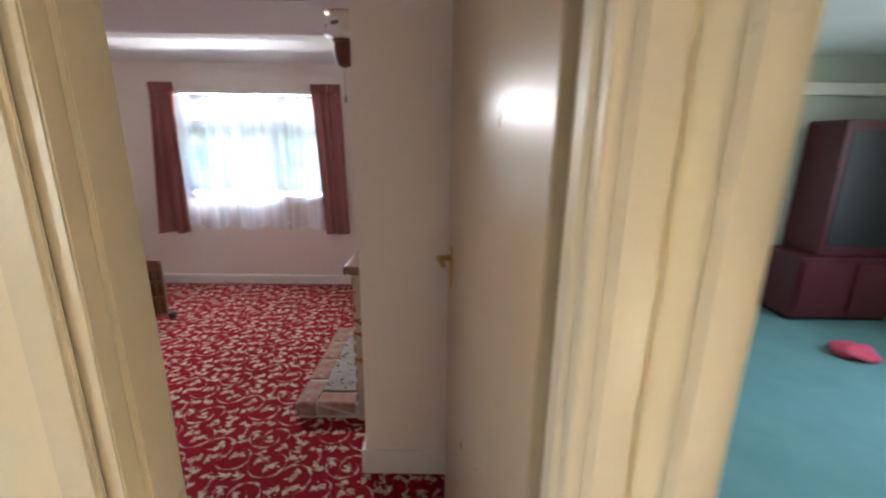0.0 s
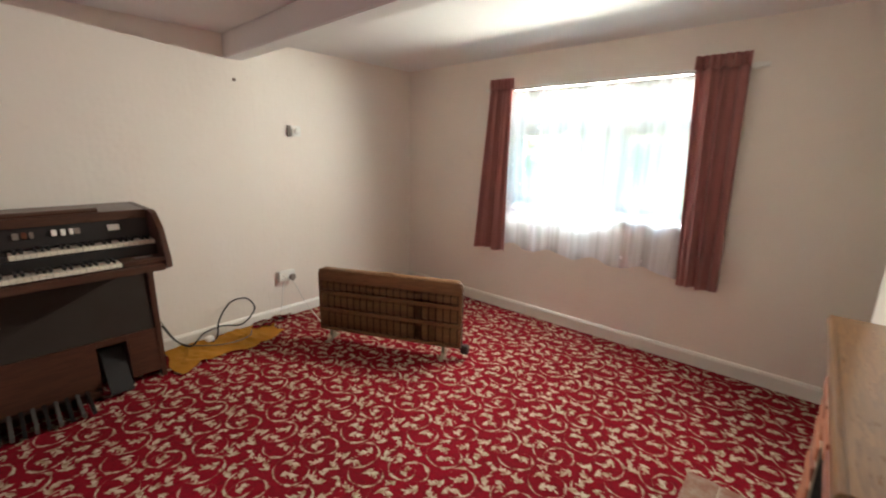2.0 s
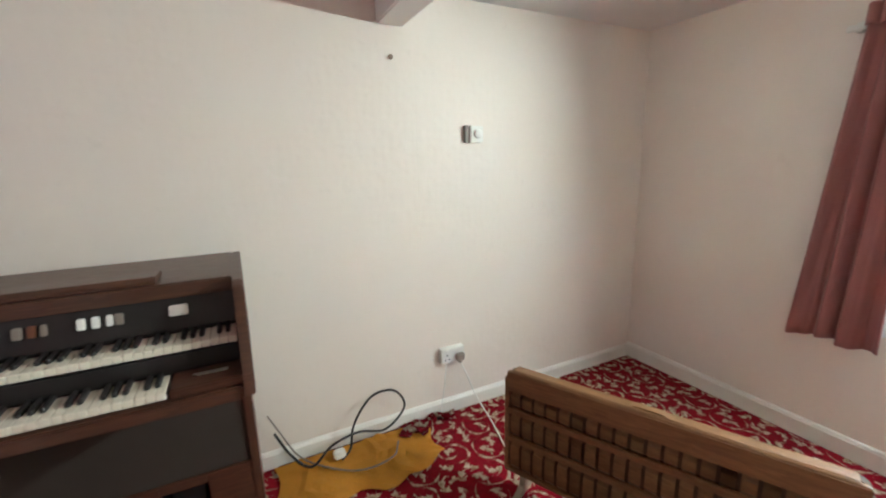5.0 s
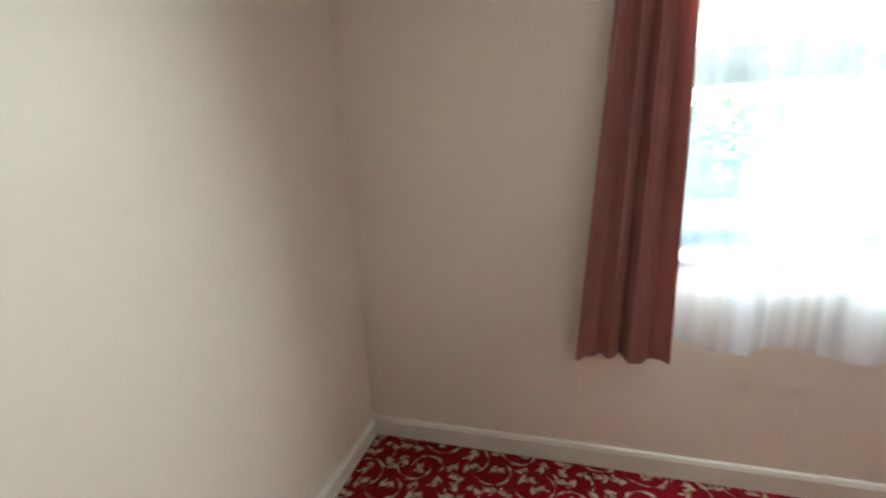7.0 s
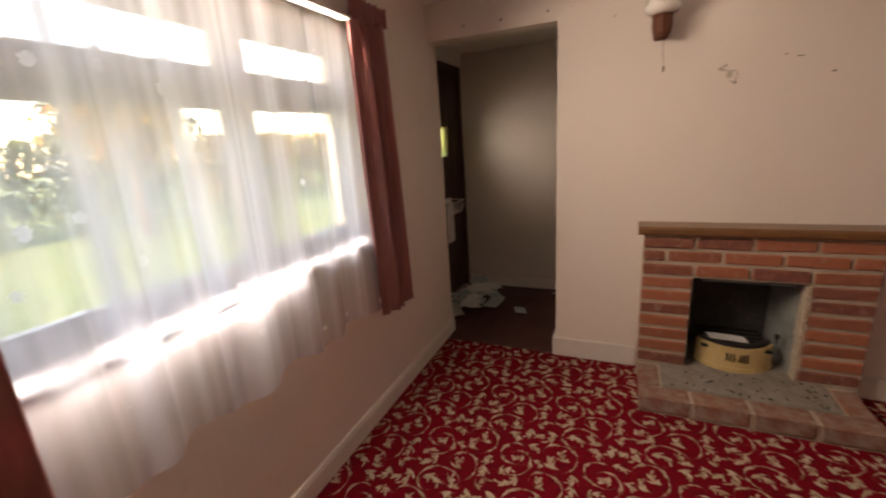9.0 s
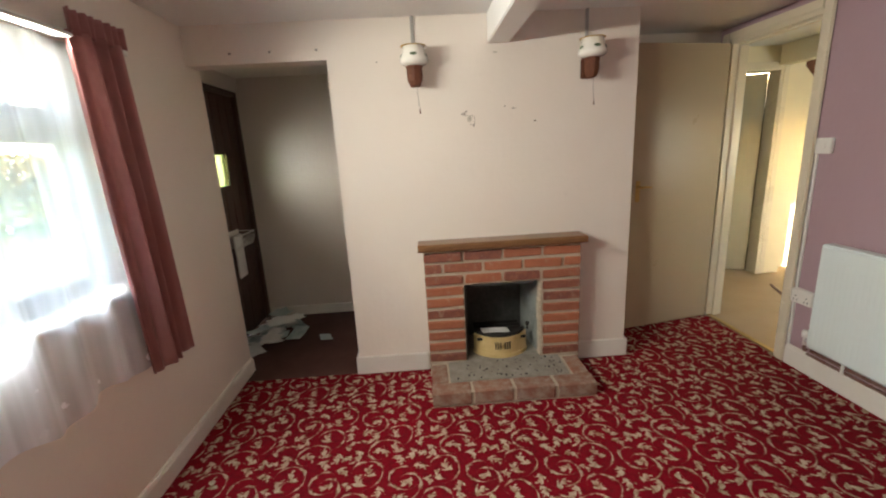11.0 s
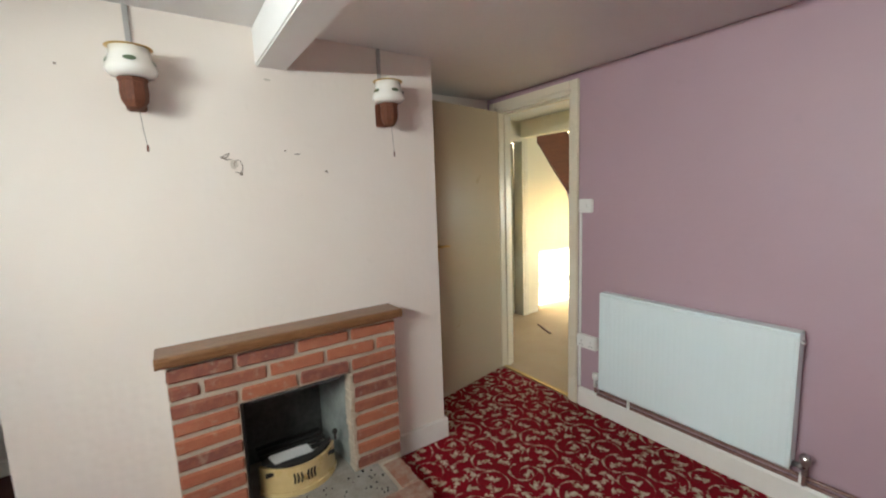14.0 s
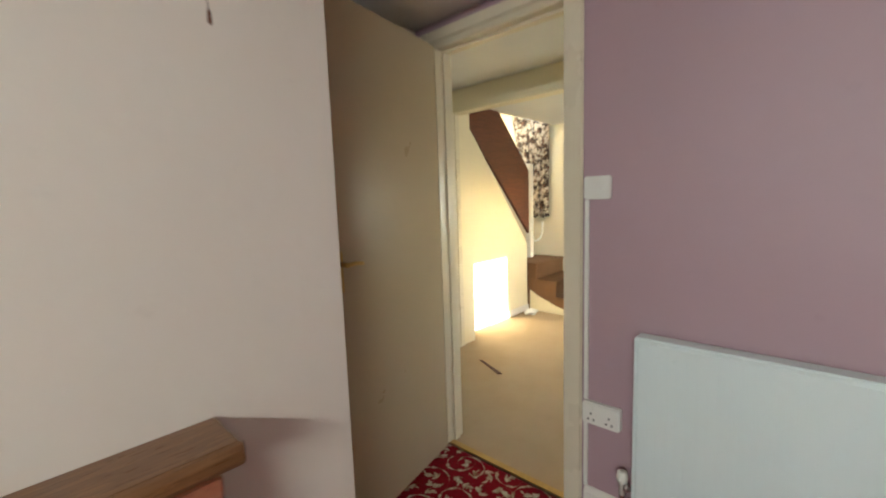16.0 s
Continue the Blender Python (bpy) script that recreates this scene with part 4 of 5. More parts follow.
# ---- wall lamps and marks ----
def build_lamp(y):
    w = thing("wall_lamp", (0, y, 1.85), "oil-lamp style wall light of turned wood with an opal glass shade", "wall lamp", "wall lamps")
    part("wall_plate", box(-0.022, 0.0, y - 0.032, y + 0.032, 1.795, 1.905, 0.006), "turned", w)
    part("arm", tube(smooth_line([(-0.02, y, 1.86), (-0.05, y, 1.853), (-0.085, y, 1.862)], 4), 0.011, 10), "turned", w, "", True)
    part("font", lathe([(0.010, 1.786), (0.028, 1.794), (0.040, 1.815), (0.044, 1.845), (0.042, 1.878), (0.046, 1.884), (0.046, 1.892), (0.02, 1.894)], (-0.095, y, 0), 2, 8), "turned", w, "faceted dark wooden lamp bowl")
    shade = part("shade", lathe([(0.03, 1.893), (0.066, 1.899), (0.077, 1.912), (0.077, 1.926), (0.070, 1.943), (0.062, 1.964), (0.060, 1.992), (0.056, 1.992), (0.058, 1.963), (0.066, 1.942), (0.072, 1.926), (0.03, 1.899)], (-0.095, y, 0), 2, 28), "opal", w, "white opal glass shade with a green motif", True)
    part("ring", lathe([(0.060, 1.991), (0.070, 1.992), (0.070, 1.994), (0.054, 1.996), (0.054, 1.991)], (-0.095, y, 0), 2, 28), "brass", w, "thin gilt ring", True)
    for s in (0, 1, -1):
        a = radians(180 + 75 * s)
        bm = lathe([(0.016, 0), (0.016, 0.0015)], (0, 0, 0), 2, 12)
        bm.transform(Matrix.Translation((-0.095 + 0.0705 * math.cos(a), y + 0.0705 * math.sin(a), 1.944)) @ pose(0, 0, 0, 0, 0, 75 * s + 180) @ pose(0, 0, 0, 0, 70, 0) @ Matrix.Diagonal((0.55, 1.2, 1, 1)))
        part("motif", bm, "green_motif", shade)
    part("conduit", box(-0.011, -0.001, y - 0.009, y + 0.009, 1.905, CEIL, 0.002), "conduit", w, "grey surface conduit up to the ceiling")
    cord = part("pull_cord", tube(smooth_line([(-0.095, y - 0.008, 1.792), (-0.094, y - 0.012, 1.72), (-0.092, y - 0.018, 1.665)], 5), 0.0013, 5), "grey_plastic", w)
    part("cord_end", lathe([(0.002, 1.642), (0.004, 1.646), (0.0035, 1.664), (0.0015, 1.668)], (-0.092, y - 0.018, 0), 2, 8), "turned", cord)


for y in (2.257, 1.262):
    build_lamp(y)


def flake(name, label, material, centre, size, seed, wall="x"):
    """A small chipped or filled patch, a few millimetres proud of a wall face."""
    r = random.Random(seed)
    bm = bmesh.new()
    ring = []
    for i in range(11):
        a = 6.283 * i / 11
        k = r.uniform(0.55, 1.15)
        p = (size[0] / 2 * k * math.cos(a), size[1] / 2 * k * math.sin(a))
        ring.append(p)
    if wall == "x":
        prism([(centre[1] + p[0], centre[2] + p[1]) for p in ring], 0, centre[0], centre[0] - 0.0025, into=bm)
    else:
        prism([(centre[0] + p[0], centre[2] + p[1]) for p in ring], 1, centre[1], centre[1] - 0.0025, into=bm)
    return solid(name, bm, material, label, "wall damage", group="marks on the chimney breast")


for i, (y, z, a, b, mt) in enumerate(((1.950, 1.608, 0.030, 0.05, "stain"), (1.988, 1.632, 0.020, 0.008, "scuff"), (1.926, 1.568, 0.012, 0.016, "scuff"), (1.56, 1.577, 0.018, 0.013, "scuff"), (1.69, 1.655, 0.035, 0.006, "scuff"), (1.74, 1.668, 0.012, 0.006, "scuff"),
                                      (1.79, 1.965, 0.03, 0.012, "stain"), (2.47, 1.94, 0.012, 0.012, "scuff"))):
    flake("plaster_chip", "small chipped spot in the chimney breast paper", mt, (0.0, y, z), (a, b), i)
torn = thing("torn_paper", (0.0, 1.957, 1.607), "curled dark edge of torn paper on the chimney breast", "wall damage", "marks on the chimney breast")
part("tear", tube(smooth_line([(-0.002, 2.000, 1.634), (-0.003, 1.965, 1.652), (-0.002, 1.985, 1.626), (-0.003, 1.960, 1.628)], 6), 0.0016, 5), "scuff", torn)
part("tear", tube([(-0.002, 1.936 + 0.017 * math.cos(0.5 * i), 1.598 + 0.027 * math.sin(0.5 * i)) for i in range(12)], 0.0015, 5), "scuff", torn)
for y in (3.28, 3.06, 2.80):
    s = thing("wall_plug", (0, y, 2.02), "small grey screw plug in the header wall", "screw", "screws in the header")
    part("plug", lathe([(0.007, 0), (0.007, -0.003), (0.004, -0.005)], (0, y, 2.02), 0, 10), "scuff", s)
    part("screw", lathe([(0.003, -0.004), (0.003, -0.008)], (0, y, 2.02), 0, 8), "chrome", s)


# ---- radiator, pipes and switches on the south wall ----
def build_radiator():
    x0, x1, z0, z1 = -1.40, -0.455, 0.215, 0.825
    r = thing("radiator", ((x0 + x1) / 2, 0.07, z0), "white enamelled panel radiator with fine vertical ribs", "radiator")
    bm = bmesh.new()
    n = 33 * 6
    front, back = [], []
    for i in range(n + 1):
        x = x0 + (x1 - x0) * i / n
        y = 0.104 - 0.0010 * (0.5 - 0.5 * math.cos(2 * math.pi * (x - x0) * 33 / (x1 - x0))) ** 3
        if i < 3 or i > n - 3:
            y = 0.100
        front.append([bm.verts.new((x, yy, z)) for yy, z in ((0.092, z0), (y, z0 + 0.012), (y, z1 - 0.012), (0.092, z1))])
        back.append([bm.verts.new((x, 0.086, z)) for z in (z0, z1)])
    for i in range(n):
        for j in range(3):
            bm.faces.new((front[i][j], front[i + 1][j], front[i + 1][j + 1], front[i][j + 1]))
        bm.faces.new((back[i][0], back[i][1], back[i + 1][1], back[i + 1][0]))
        bm.faces.new((front[i][0], back[i][0], back[i + 1][0], front[i + 1][0]))
        bm.faces.new((front[i][3], front[i + 1][3], back[i + 1][1], back[i][1]))
    part("panel", bm, "enamel", r)
    part("top_grille", box(x0, x1, 0.034, 0.094, z1 - 0.004, z1 + 0.004, 0.002), "enamel", r)
    for a in (x0 - 0.002, x1 - 0.004):
        part("end_cap", box(a, a + 0.006, 0.034, 0.098, z0 + 0.02, z1, 0.002), "enamel", r)
    part("back_panel", box(x0, x1, 0.034, 0.042, z0, z1 - 0.01, 0.002), "enamel", r)
    part("bleed_plug", lathe([(0.009, 0), (0.009, -0.010), (0.005, -0.012)], (x0 - 0.002, 0.066, z1 - 0.04), 0, 8), "chrome", r)
    for x in (x0 + 0.12, x1 - 0.12):
        part("wall_bracket", box(x, x + 0.03, 0.0, 0.036, z0 + 0.05, z1 - 0.08, 0.002), "enamel", r)
    for x, s in ((x0, -1), (x1, 1)):
        v = part("valve", lathe([(0.011, 0), (0.011, s * 0.02), (0.016, s * 0.022), (0.016, s * 0.036), (0.009, s * 0.038)], (x, 0.066, 0.238), 0, 12), "chrome", r, "chrome radiator valve", True)
        part("valve_stem", lathe([(0.011, 0.205), (0.011, 0.25), (0.019, 0.256), (0.021, 0.275), (0.017, 0.295), (0.006, 0.298)], (x + s * 0.045, 0.066, 0), 2, 12), "plastic" if s > 0 else "chrome", v, "", True)
        part("tail", tube(smooth_line([(x + s * 0.045, 0.066, 0.21), (x + s * 0.045, 0.066, 0.175), (x + s * 0.04, 0.05, 0.150 if s < 0 else 0.172)], 4), 0.008, 8), "copper", v, "", True)


build_radiator()
for z, a, b in ((0.148, -2.95, -0.40), (0.176, -3.0, -0.42)):
    solid("heating_pipe", tube([(a, 0.03, z + 0.03), (-1.6, 0.03, z), (b - 0.05, 0.03, z - 0.01), (b, 0.03, z - 0.01)], 0.0085, 10), "copper", "brown painted heating pipe above the skirting board", "pipe", smooth=True, group="heating pipes")
for x in (-0.62, -1.43, -2.1):
    c = thing("pipe_clip", (x, 0.03, 0.15), "white pipe clip on the wall", "pipe clip", "pipe clips")
    part("clip", boxes([(x - 0.009, x + 0.009, 0.0, 0.045, 0.130, 0.136), (x - 0.009, x + 0.009, 0.038, 0.045, 0.136, 0.196), (x - 0.009, x + 0.009, 0.0, 0.02, 0.192, 0.198)], 0.002), "plastic", c)
sw = thing("light_switch", (-0.297, 0, 1.345), "white plastic light switch beside the door frame", "light switch")
part("plate", box(-0.336, -0.236, 0.0, 0.022, 1.302, 1.388, 0.005), "plastic", sw)
part("rocker", box(-0.306, -0.290, 0.021, 0.028, 1.330, 1.360, 0.003), "plastic", sw)
solid("switch_conduit", boxes([(-0.252, -0.236, 0.0, 0.012, 0.13, 0.42), (-0.252, -0.236, 0.0, 0.012, 0.506, 1.30)], 0.002), "plastic", "white surface trunking beside the door frame", "cable trunking")


def socket_box(centre, m, w=0.146, h=0.086, plug=False, material="plastic", label="white plastic double socket on the wall"):
    """A surface socket: local x along the wall, -y into the room."""
    s = thing("wall_socket", centre, label, "socket")
    part("pattress", box(-w / 2, w / 2, -0.028, 0, -h / 2, h / 2, 0.004, m), material, s)
    part("plate", box(-w / 2 + 0.002, w / 2 - 0.002, -0.036, -0.028, -h / 2 + 0.002, h / 2 - 0.002, 0.003, m), "plastic", s)
    for x in (-0.035, 0.035):
        part("switch", box(x - 0.008, x + 0.008, -0.040, -0.035, 0.018, 0.034, 0.002, m), "plastic", s)
        for dx, dz in ((0, 0.004), (-0.011, -0.020), (0.011, -0.020)):
            part("slot", box(x + dx - 0.003, x + dx + 0.003, -0.0366, -0.0355, dz - 0.005, dz + 0.003, 0, m), "dark", s)
    if plug:
        p = part("plug", box(0.012, 0.062, -0.066, -0.036, -0.036, 0.012, 0.008, m), "grey_plastic", s, "grey plug")
        part("cord_grip", box(0.030, 0.044, -0.058, -0.044, -0.050, -0.034, 0.003, m), "grey_plastic", p)
    return s


socket_box((-0.298, 0, 0.465), pose(-0.312, 0, 0.462, 0, 0, 180))
socket_box((WEST, 2.04, 0.36), pose(WEST, 2.04, 0.36, 0, 0, 90), plug=True)
b = thing("junction_box", (WEST, 2.155, 1.542), "cream plastic thermostat box on a brown wall mount", "thermostat")
part("mount", box(WEST, WEST + 0.022, 2.143, 2.166, 1.499, 1.585, 0.003), "grey_plastic", b, "brown mounting block")
part("cover", box(WEST, WEST + 0.034, 2.168, 2.245, 1.500, 1.582, 0.005), "plastic", b)
part("dial", lathe([(0.022, 0.034), (0.022, 0.046), (0.019, 0.048)], (WEST, 2.208, 1.542), 0, 18), "plastic", b, "", True)
solid("screw", lathe([(0.007, 0), (0.012, 0.004), (0.012, 0.012), (0.006, 0.016)], (WEST, 1.765, 1.878), 0, 8), "scuff", "small rusty screw in the papered wall", "screw")
solid("paper_seam", box(WEST, WEST + 0.0007, 1.885, 1.888, 0.09, CEIL, 0.0), "peach", "raised wallpaper seam on the wall", "wallpaper seam", "structure")


# ---- organ ----
def build_organ():
    o = thing("electric_organ", (-3.15, 0.55, 0), "dark walnut electric organ with two keyboards and pedals", "organ")
    y0, y1 = 0.045, 1.055
    cheek = [(-3.45, 0.79), (-2.80, 0.79), (-2.755, 0.805), (-2.765, 0.87), (-2.83, 1.01), (-2.93, 1.088), (-2.965, 1.10), (-3.45, 1.10)]
    for a, b in ((y0, y0 + 0.03), (y1 - 0.03, y1)):
        part("cheek", prism([p for p in cheek], 1, a, b, 0.004), "walnut", o)
    for a, b in ((y0 + 0.03, y0 + 0.06), (y1 - 0.05, y1 - 0.02)):
        part("side_panel", prism([(-3.45, 0.0), (-3.115, 0.0), (-3.10, 0.79), (-3.45, 0.79)], 1, a, b, 0.004), "walnut_up", o)
    a, b = y0 + 0.03, y1 - 0.03
    part("key_bed", box(-3.40, -2.765, a, b, 0.79, 0.832, 0.005), "walnut", o)
    part("lid", box(-3.45, -3.03, a, b, 1.080, 1.10, 0.004), "walnut", o)
    part("back", box(-3.46, -3.44, a, b, 0.02, 1.08, 0.003), "walnut", o)
    part("music_rest", prism([(-3.16, 1.101), (-3.155, 1.118), (-3.05, 1.122), (-3.03, 1.110), (-3.03, 1.101)], 1, 0.28, 0.82, 0.002), "walnut", o, "dark folded music rest")
    part("fall_board", box(-3.045, -3.018, a, b, 1.052, 1.10, 0.004), "walnut", o)
    part("manual_riser", boxes([(-3.06, -3.0, a, b, 0.832, 0.955), (-3.0, -2.893, a, b, 0.832, 0.915)], 0.002), "black", o)
    panel = part("control_panel", prism([(-3.05, 0.955), (-2.998, 0.955), (-3.030, 1.054), (-3.05, 1.054)], 1, a, b, 0.002), "black", o, "glossy black control panel")
    part("left_panel", box(-3.0, -2.893, a, 0.455, 0.917, 0.946, 0.004), "black", o)
    part("left_panel", box(-2.89, -2.78, a, 0.278, 0.833, 0.862, 0.004), "black", o)
    part("right_panel", box(-2.89, -2.78, 0.850, b, 0.833, 0.862, 0.004), "walnut", o)
    white = bpy.data.meshes.new("natural_key")
    bm = box(-0.054, 0.054, -0.0112, 0.0112, -0.011, 0.011, 0.002, segments=1)
    bm.to_mesh(white)
    bm.free()
    white.materials.append(M["ivory"])
    dark = bpy.data.meshes.new("sharp_key")
    bm = box(-0.035, 0.035, -0.0065, 0.0065, -0.008, 0.008, 0.003, segments=1)
    bm.to_mesh(dark)
    bm.free()
    dark.materials.append(M["black"])
    for start, x, z in ((0.282, -2.835, 0.848), (0.460, -2.947, 0.932)):
        for i in range(24):
            y = start + 0.0117 + i * 0.0234
            k = new("natural_key", white)
            k.parent = o
            k.matrix_basis = basis(o).inverted() @ pose(x, y, z)
            if i % 7 not in (2, 6) and i < 23:
                s = new("sharp_key", dark)
                s.parent = o
                s.matrix_basis = basis(o).inverted() @ pose(x - 0.018, y + 0.0117, z + 0.016)
    # tabs on the sloping panel and the small panels
    slope = pose(-3.016, 0, 1.012, 0, 71, 0)
    for y, mt, w in ((0.215, "grey_plastic", 0.026), (0.245, "grey_plastic", 0.026), (0.335, "plastic", 0.018), (0.378, "amber", 0.018), (0.40, "amber", 0.018), (0.50, "grey_plastic", 0.022), (0.53, "turned", 0.018), (0.555, "grey_plastic", 0.014), (0.635, "plastic", 0.02), (0.668, "plastic", 0.02), (0.70, "plastic", 0.016), (0.722, "grey_plastic", 0.022), (0.87, "plastic", 0.05)):
        part("tab", box(-0.017, 0.017, y - w / 2, y + w / 2, 0.0, 0.012, 0.003, slope), mt, panel)
    for y in (0.15, 0.20, 0.26, 0.31, 0.35, 0.40):
        part("knob", lathe([(0.010, 0.945), (0.009, 0.958), (0.006, 0.960)], (-2.945, y, 0), 2, 12), "chrome" if y in (0.26, 0.31) else "black", panel, "", True)
    for y in (0.11, 0.16, 0.22):
        part("rocker", box(-2.86, -2.82, y - 0.02, y + 0.02, 0.861, 0.868, 0.002), "grey_plastic", panel)
    part("strip", box(-2.85, -2.835, 0.90, 0.99, 0.861, 0.865, 0.001), "chrome", panel)
    part("knee_panel", box(-3.135, -3.118, y0 + 0.06, y1 - 0.05, 0.34, 0.79, 0.002), "knee", o, "grey-brown cloth knee panel")
    part("toe_panel", boxes([(-3.14, -3.112, y0 + 0.06, 0.715, 0.05, 0.34), (-3.14, -3.112, 0.86, y1 - 0.05, 0.05, 0.34), (-3.14, -3.112, 0.715, 0.86, 0.30, 0.34)], 0.003), "walnut", o)
    part("pedal_well", boxes([(-3.30, -3.28, 0.715, 0.86, 0.0, 0.30), (-3.28, -3.14, 0.708, 0.715, 0.0, 0.30), (-3.28, -3.14, 0.86, 0.867, 0.0, 0.30)]), "dark", o)
    part("swell_pedal", prism([(-3.21, 0.235), (-3.20, 0.25), (-3.015, 0.035), (-3.025, 0.02)], 1, 0.735, 0.845, 0.004), "black", o, "black ribbed swell pedal")
    part("pedal_frame", box(-3.12, -3.08, 0.09, 0.70, 0.0, 0.05, 0.004), "walnut", o)
    for i in range(13):
        y = 0.115 + i * 0.044
        part("pedal", prism([(-3.10, 0.025), (-3.10, 0.07), (-2.94, 0.055), (-2.90, 0.04), (-2.90, 0.015)], 1, y - 0.009, y + 0.009, 0.003), "pedal" if i % 2 else "black", o)

    o.scale = (1, 1, 0.968)


build_organ()


# ---- panel heater ----
def build_heater():
    a, b = Vector((-2.87, 1.985, 0)), Vector((-1.885, 2.455, 0))
    length = (b - a).length
    turn = math.degrees(math.atan2(b.y - a.y, b.x - a.x))
    m = pose(a.x, a.y, 0, 0, 0, turn)
    h = thing("panel_heater", a.lerp(b, 0.5), "brown wood-effect slatted panel heater standing on small feet", "heater", turn=turn)
    outline = [(0.0, 0.085), (length, 0.085), (length, 0.515), (length - 0.01, 0.543), (length - 0.04, 0.56), (0.04, 0.56), (0.01, 0.543), (0.0, 0.515)]
    part("body", prism(outline, 1, 0.016, 0.055, 0.004, m), "heater_slot", h, "dark slotted back of the heater")
    # three bands of louvres that bow out a little in their middle, with dark slots between
    n = 20
    pitch = (length - 0.05) / n
    for z0, z1 in ((0.103, 0.235), (0.258, 0.368), (0.391, 0.470)):
        bm = bmesh.new()
        for y, z in ((0.012, z0), (-0.004, z0 + 0.02), (-0.004, z1 - 0.02), (0.012, z1)):
            for x in (-pitch / 2 + 0.006, pitch / 2 - 0.006):
                bm.verts.new((x, y, z))
        v = list(bm.verts)
        for i in range(3):
            bm.faces.new((v[2 * i], v[2 * i + 1], v[2 * i + 3], v[2 * i + 2]))
        bmesh.ops.solidify(bm, geom=bm.faces[:], thickness=0.006)
        me = bpy.data.meshes.new("slat")
        bm.to_mesh(me)
        bm.free()
        me.materials.append(M["heater_dark"])
        for i in range(n):
            s = new("slat", me)
            s.parent = h
            s.matrix_basis = basis(h).inverted() @ m @ pose(0.025 + pitch * (i + 0.5), 0, 0)
    for z0, z1 in ((0.085, 0.105), (0.233, 0.260), (0.366, 0.393), (0.468, 0.556)):
        part("rail", box(0.004 if z1 < 0.5 else 0.012, length - (0.004 if z1 < 0.5 else 0.012), -0.006, 0.016, z0, z1, 0.004, m), "heater", h)
    for x0 in (0.0, length - 0.022):
        part("end_stile", box(x0, x0 + 0.022, -0.004, 0.016, 0.09, 0.53, 0.004, m), "heater", h)
    part("top_cap", prism([(-0.004, 0.553), (0.058, 0.553), (0.052, 0.562), (0.004, 0.562)], 0, 0.035, length - 0.035, 0.003, m), "heater", h)
    part("control_hump", prism([(0.48, 0.561), (0.50, 0.568), (0.58, 0.568), (0.61, 0.561)], 1, 0.012, 0.046, 0.002, m), "heater", h)
    for x in (0.07, length - 0.14):
        part("foot", prism([(-0.06, 0.0), (0.12, 0.0), (0.12, 0.012), (0.055, 0.03), (0.05, 0.09), (0.01, 0.09), (0.005, 0.03), (-0.06, 0.012)], 0, x, x + 0.026, 0.003, m), "foot", h, "dull beige metal foot")
    part("control_box", box(length - 0.002, length + 0.050, 0.0, 0.055, 0.045, 0.105, 0.008, m), "black", h, "black thermostat box")


build_heater()


# ---- lifted carpet edge, underlay, cables ----
def rumpled(points, z, thick, seed, amp):
    """A soft sheet on the floor with a wavy top."""
    r = random.Random(seed)
    (x0, y0), (x1, y1) = points
    bm = bmesh.new()
    grid = []
    for j in range(25):
        row = []
        for i in range(9):
            u, v = i / 8, j / 24
            wob = 0.03 * math.sin(v * 9 + seed) + 0.018 * math.sin(v * 23 + 1)
            row.append(bm.verts.new((x0 + (x1 - x0 + wob) * u - 0.08 * v * u, y0 + (y1 - y0) * v + 0.02 * math.sin(u * 7), z + amp * r.uniform(0, 1) * (0.3 + math.sin(v * 7) ** 2))))
        grid.append(row)
    for p, q in zip(grid, grid[1:]):
        for i in range(8):
            bm.faces.new((p[i], p[i + 1], q[i + 1], q[i]))
    bmesh.ops.solidify(bm, geom=bm.faces[:], thickness=thick)
    return bm


solid("underlay", rumpled(((-3.445, 1.08), (-3.06, 1.84)), 0.010, 0.006, 2, 0.014), "underlay", "torn orange foam underlay bared along the wall", "underlay")
bm = rumpled(((-3.45, 1.70), (-3.33, 2.02)), 0.02, 0.010, 5, 0.02)
solid("carpet_flap", bm, "carpet", "turned-up edge of the red patterned carpet", "carpet edge")
solid("gripper_rod", box(WEST + 0.019, WEST + 0.045, 1.1, 2.0, 0.0, 0.008, 0.001), "boards", "thin wooden carpet gripper along the wall", "gripper")
solid("cable", tube(smooth_line([(-3.40, 1.10, 0.22), (-3.38, 1.16, 0.10), (-3.34, 1.24, 0.04), (-3.36, 1.34, 0.10), (-3.40, 1.48, 0.10), (-3.40, 1.62, 0.07), (-3.41, 1.73, 0.16), (-3.42, 1.68, 0.26), (-3.42, 1.56, 0.26), (-3.40, 1.46, 0.15), (-3.38, 1.43, 0.04), (-3.34, 1.38, 0.025)], 8), 0.006, 8), "black", "thick black cable looped against the wall", "cable", smooth=True)
solid("cable", tube(smooth_line([(-3.43, 1.08, 0.30), (-3.44, 1.13, 0.18), (-3.42, 1.20, 0.05), (-3.30, 1.32, 0.03), (-3.22, 1.45, 0.03), (-3.24, 1.60, 0.028), (-3.33, 1.66, 0.03)], 8), 0.004, 8), "grey_plastic", "thin grey cable lying on the underlay", "cable", smooth=True)
solid("cable", tube(smooth_line([(-3.432, 2.078, 0.318), (-3.40, 2.10, 0.25), (-3.36, 2.14, 0.12), (-3.25, 2.17, 0.02), (-3.05, 2.12, 0.012), (-2.85, 2.06, 0.03)], 8), 0.0035, 8), "plastic", "white flex from the socket to the heater", "cable", smooth=True)
solid("cable", tube(smooth_line([(-3.432, 1.99, 0.318), (-3.44, 1.985, 0.22), (-3.445, 1.97, 0.10), (-3.44, 1.95, 0.03)], 8), 0.003, 8), "plastic", "thin white wire down the wall from the socket", "cable", smooth=True)
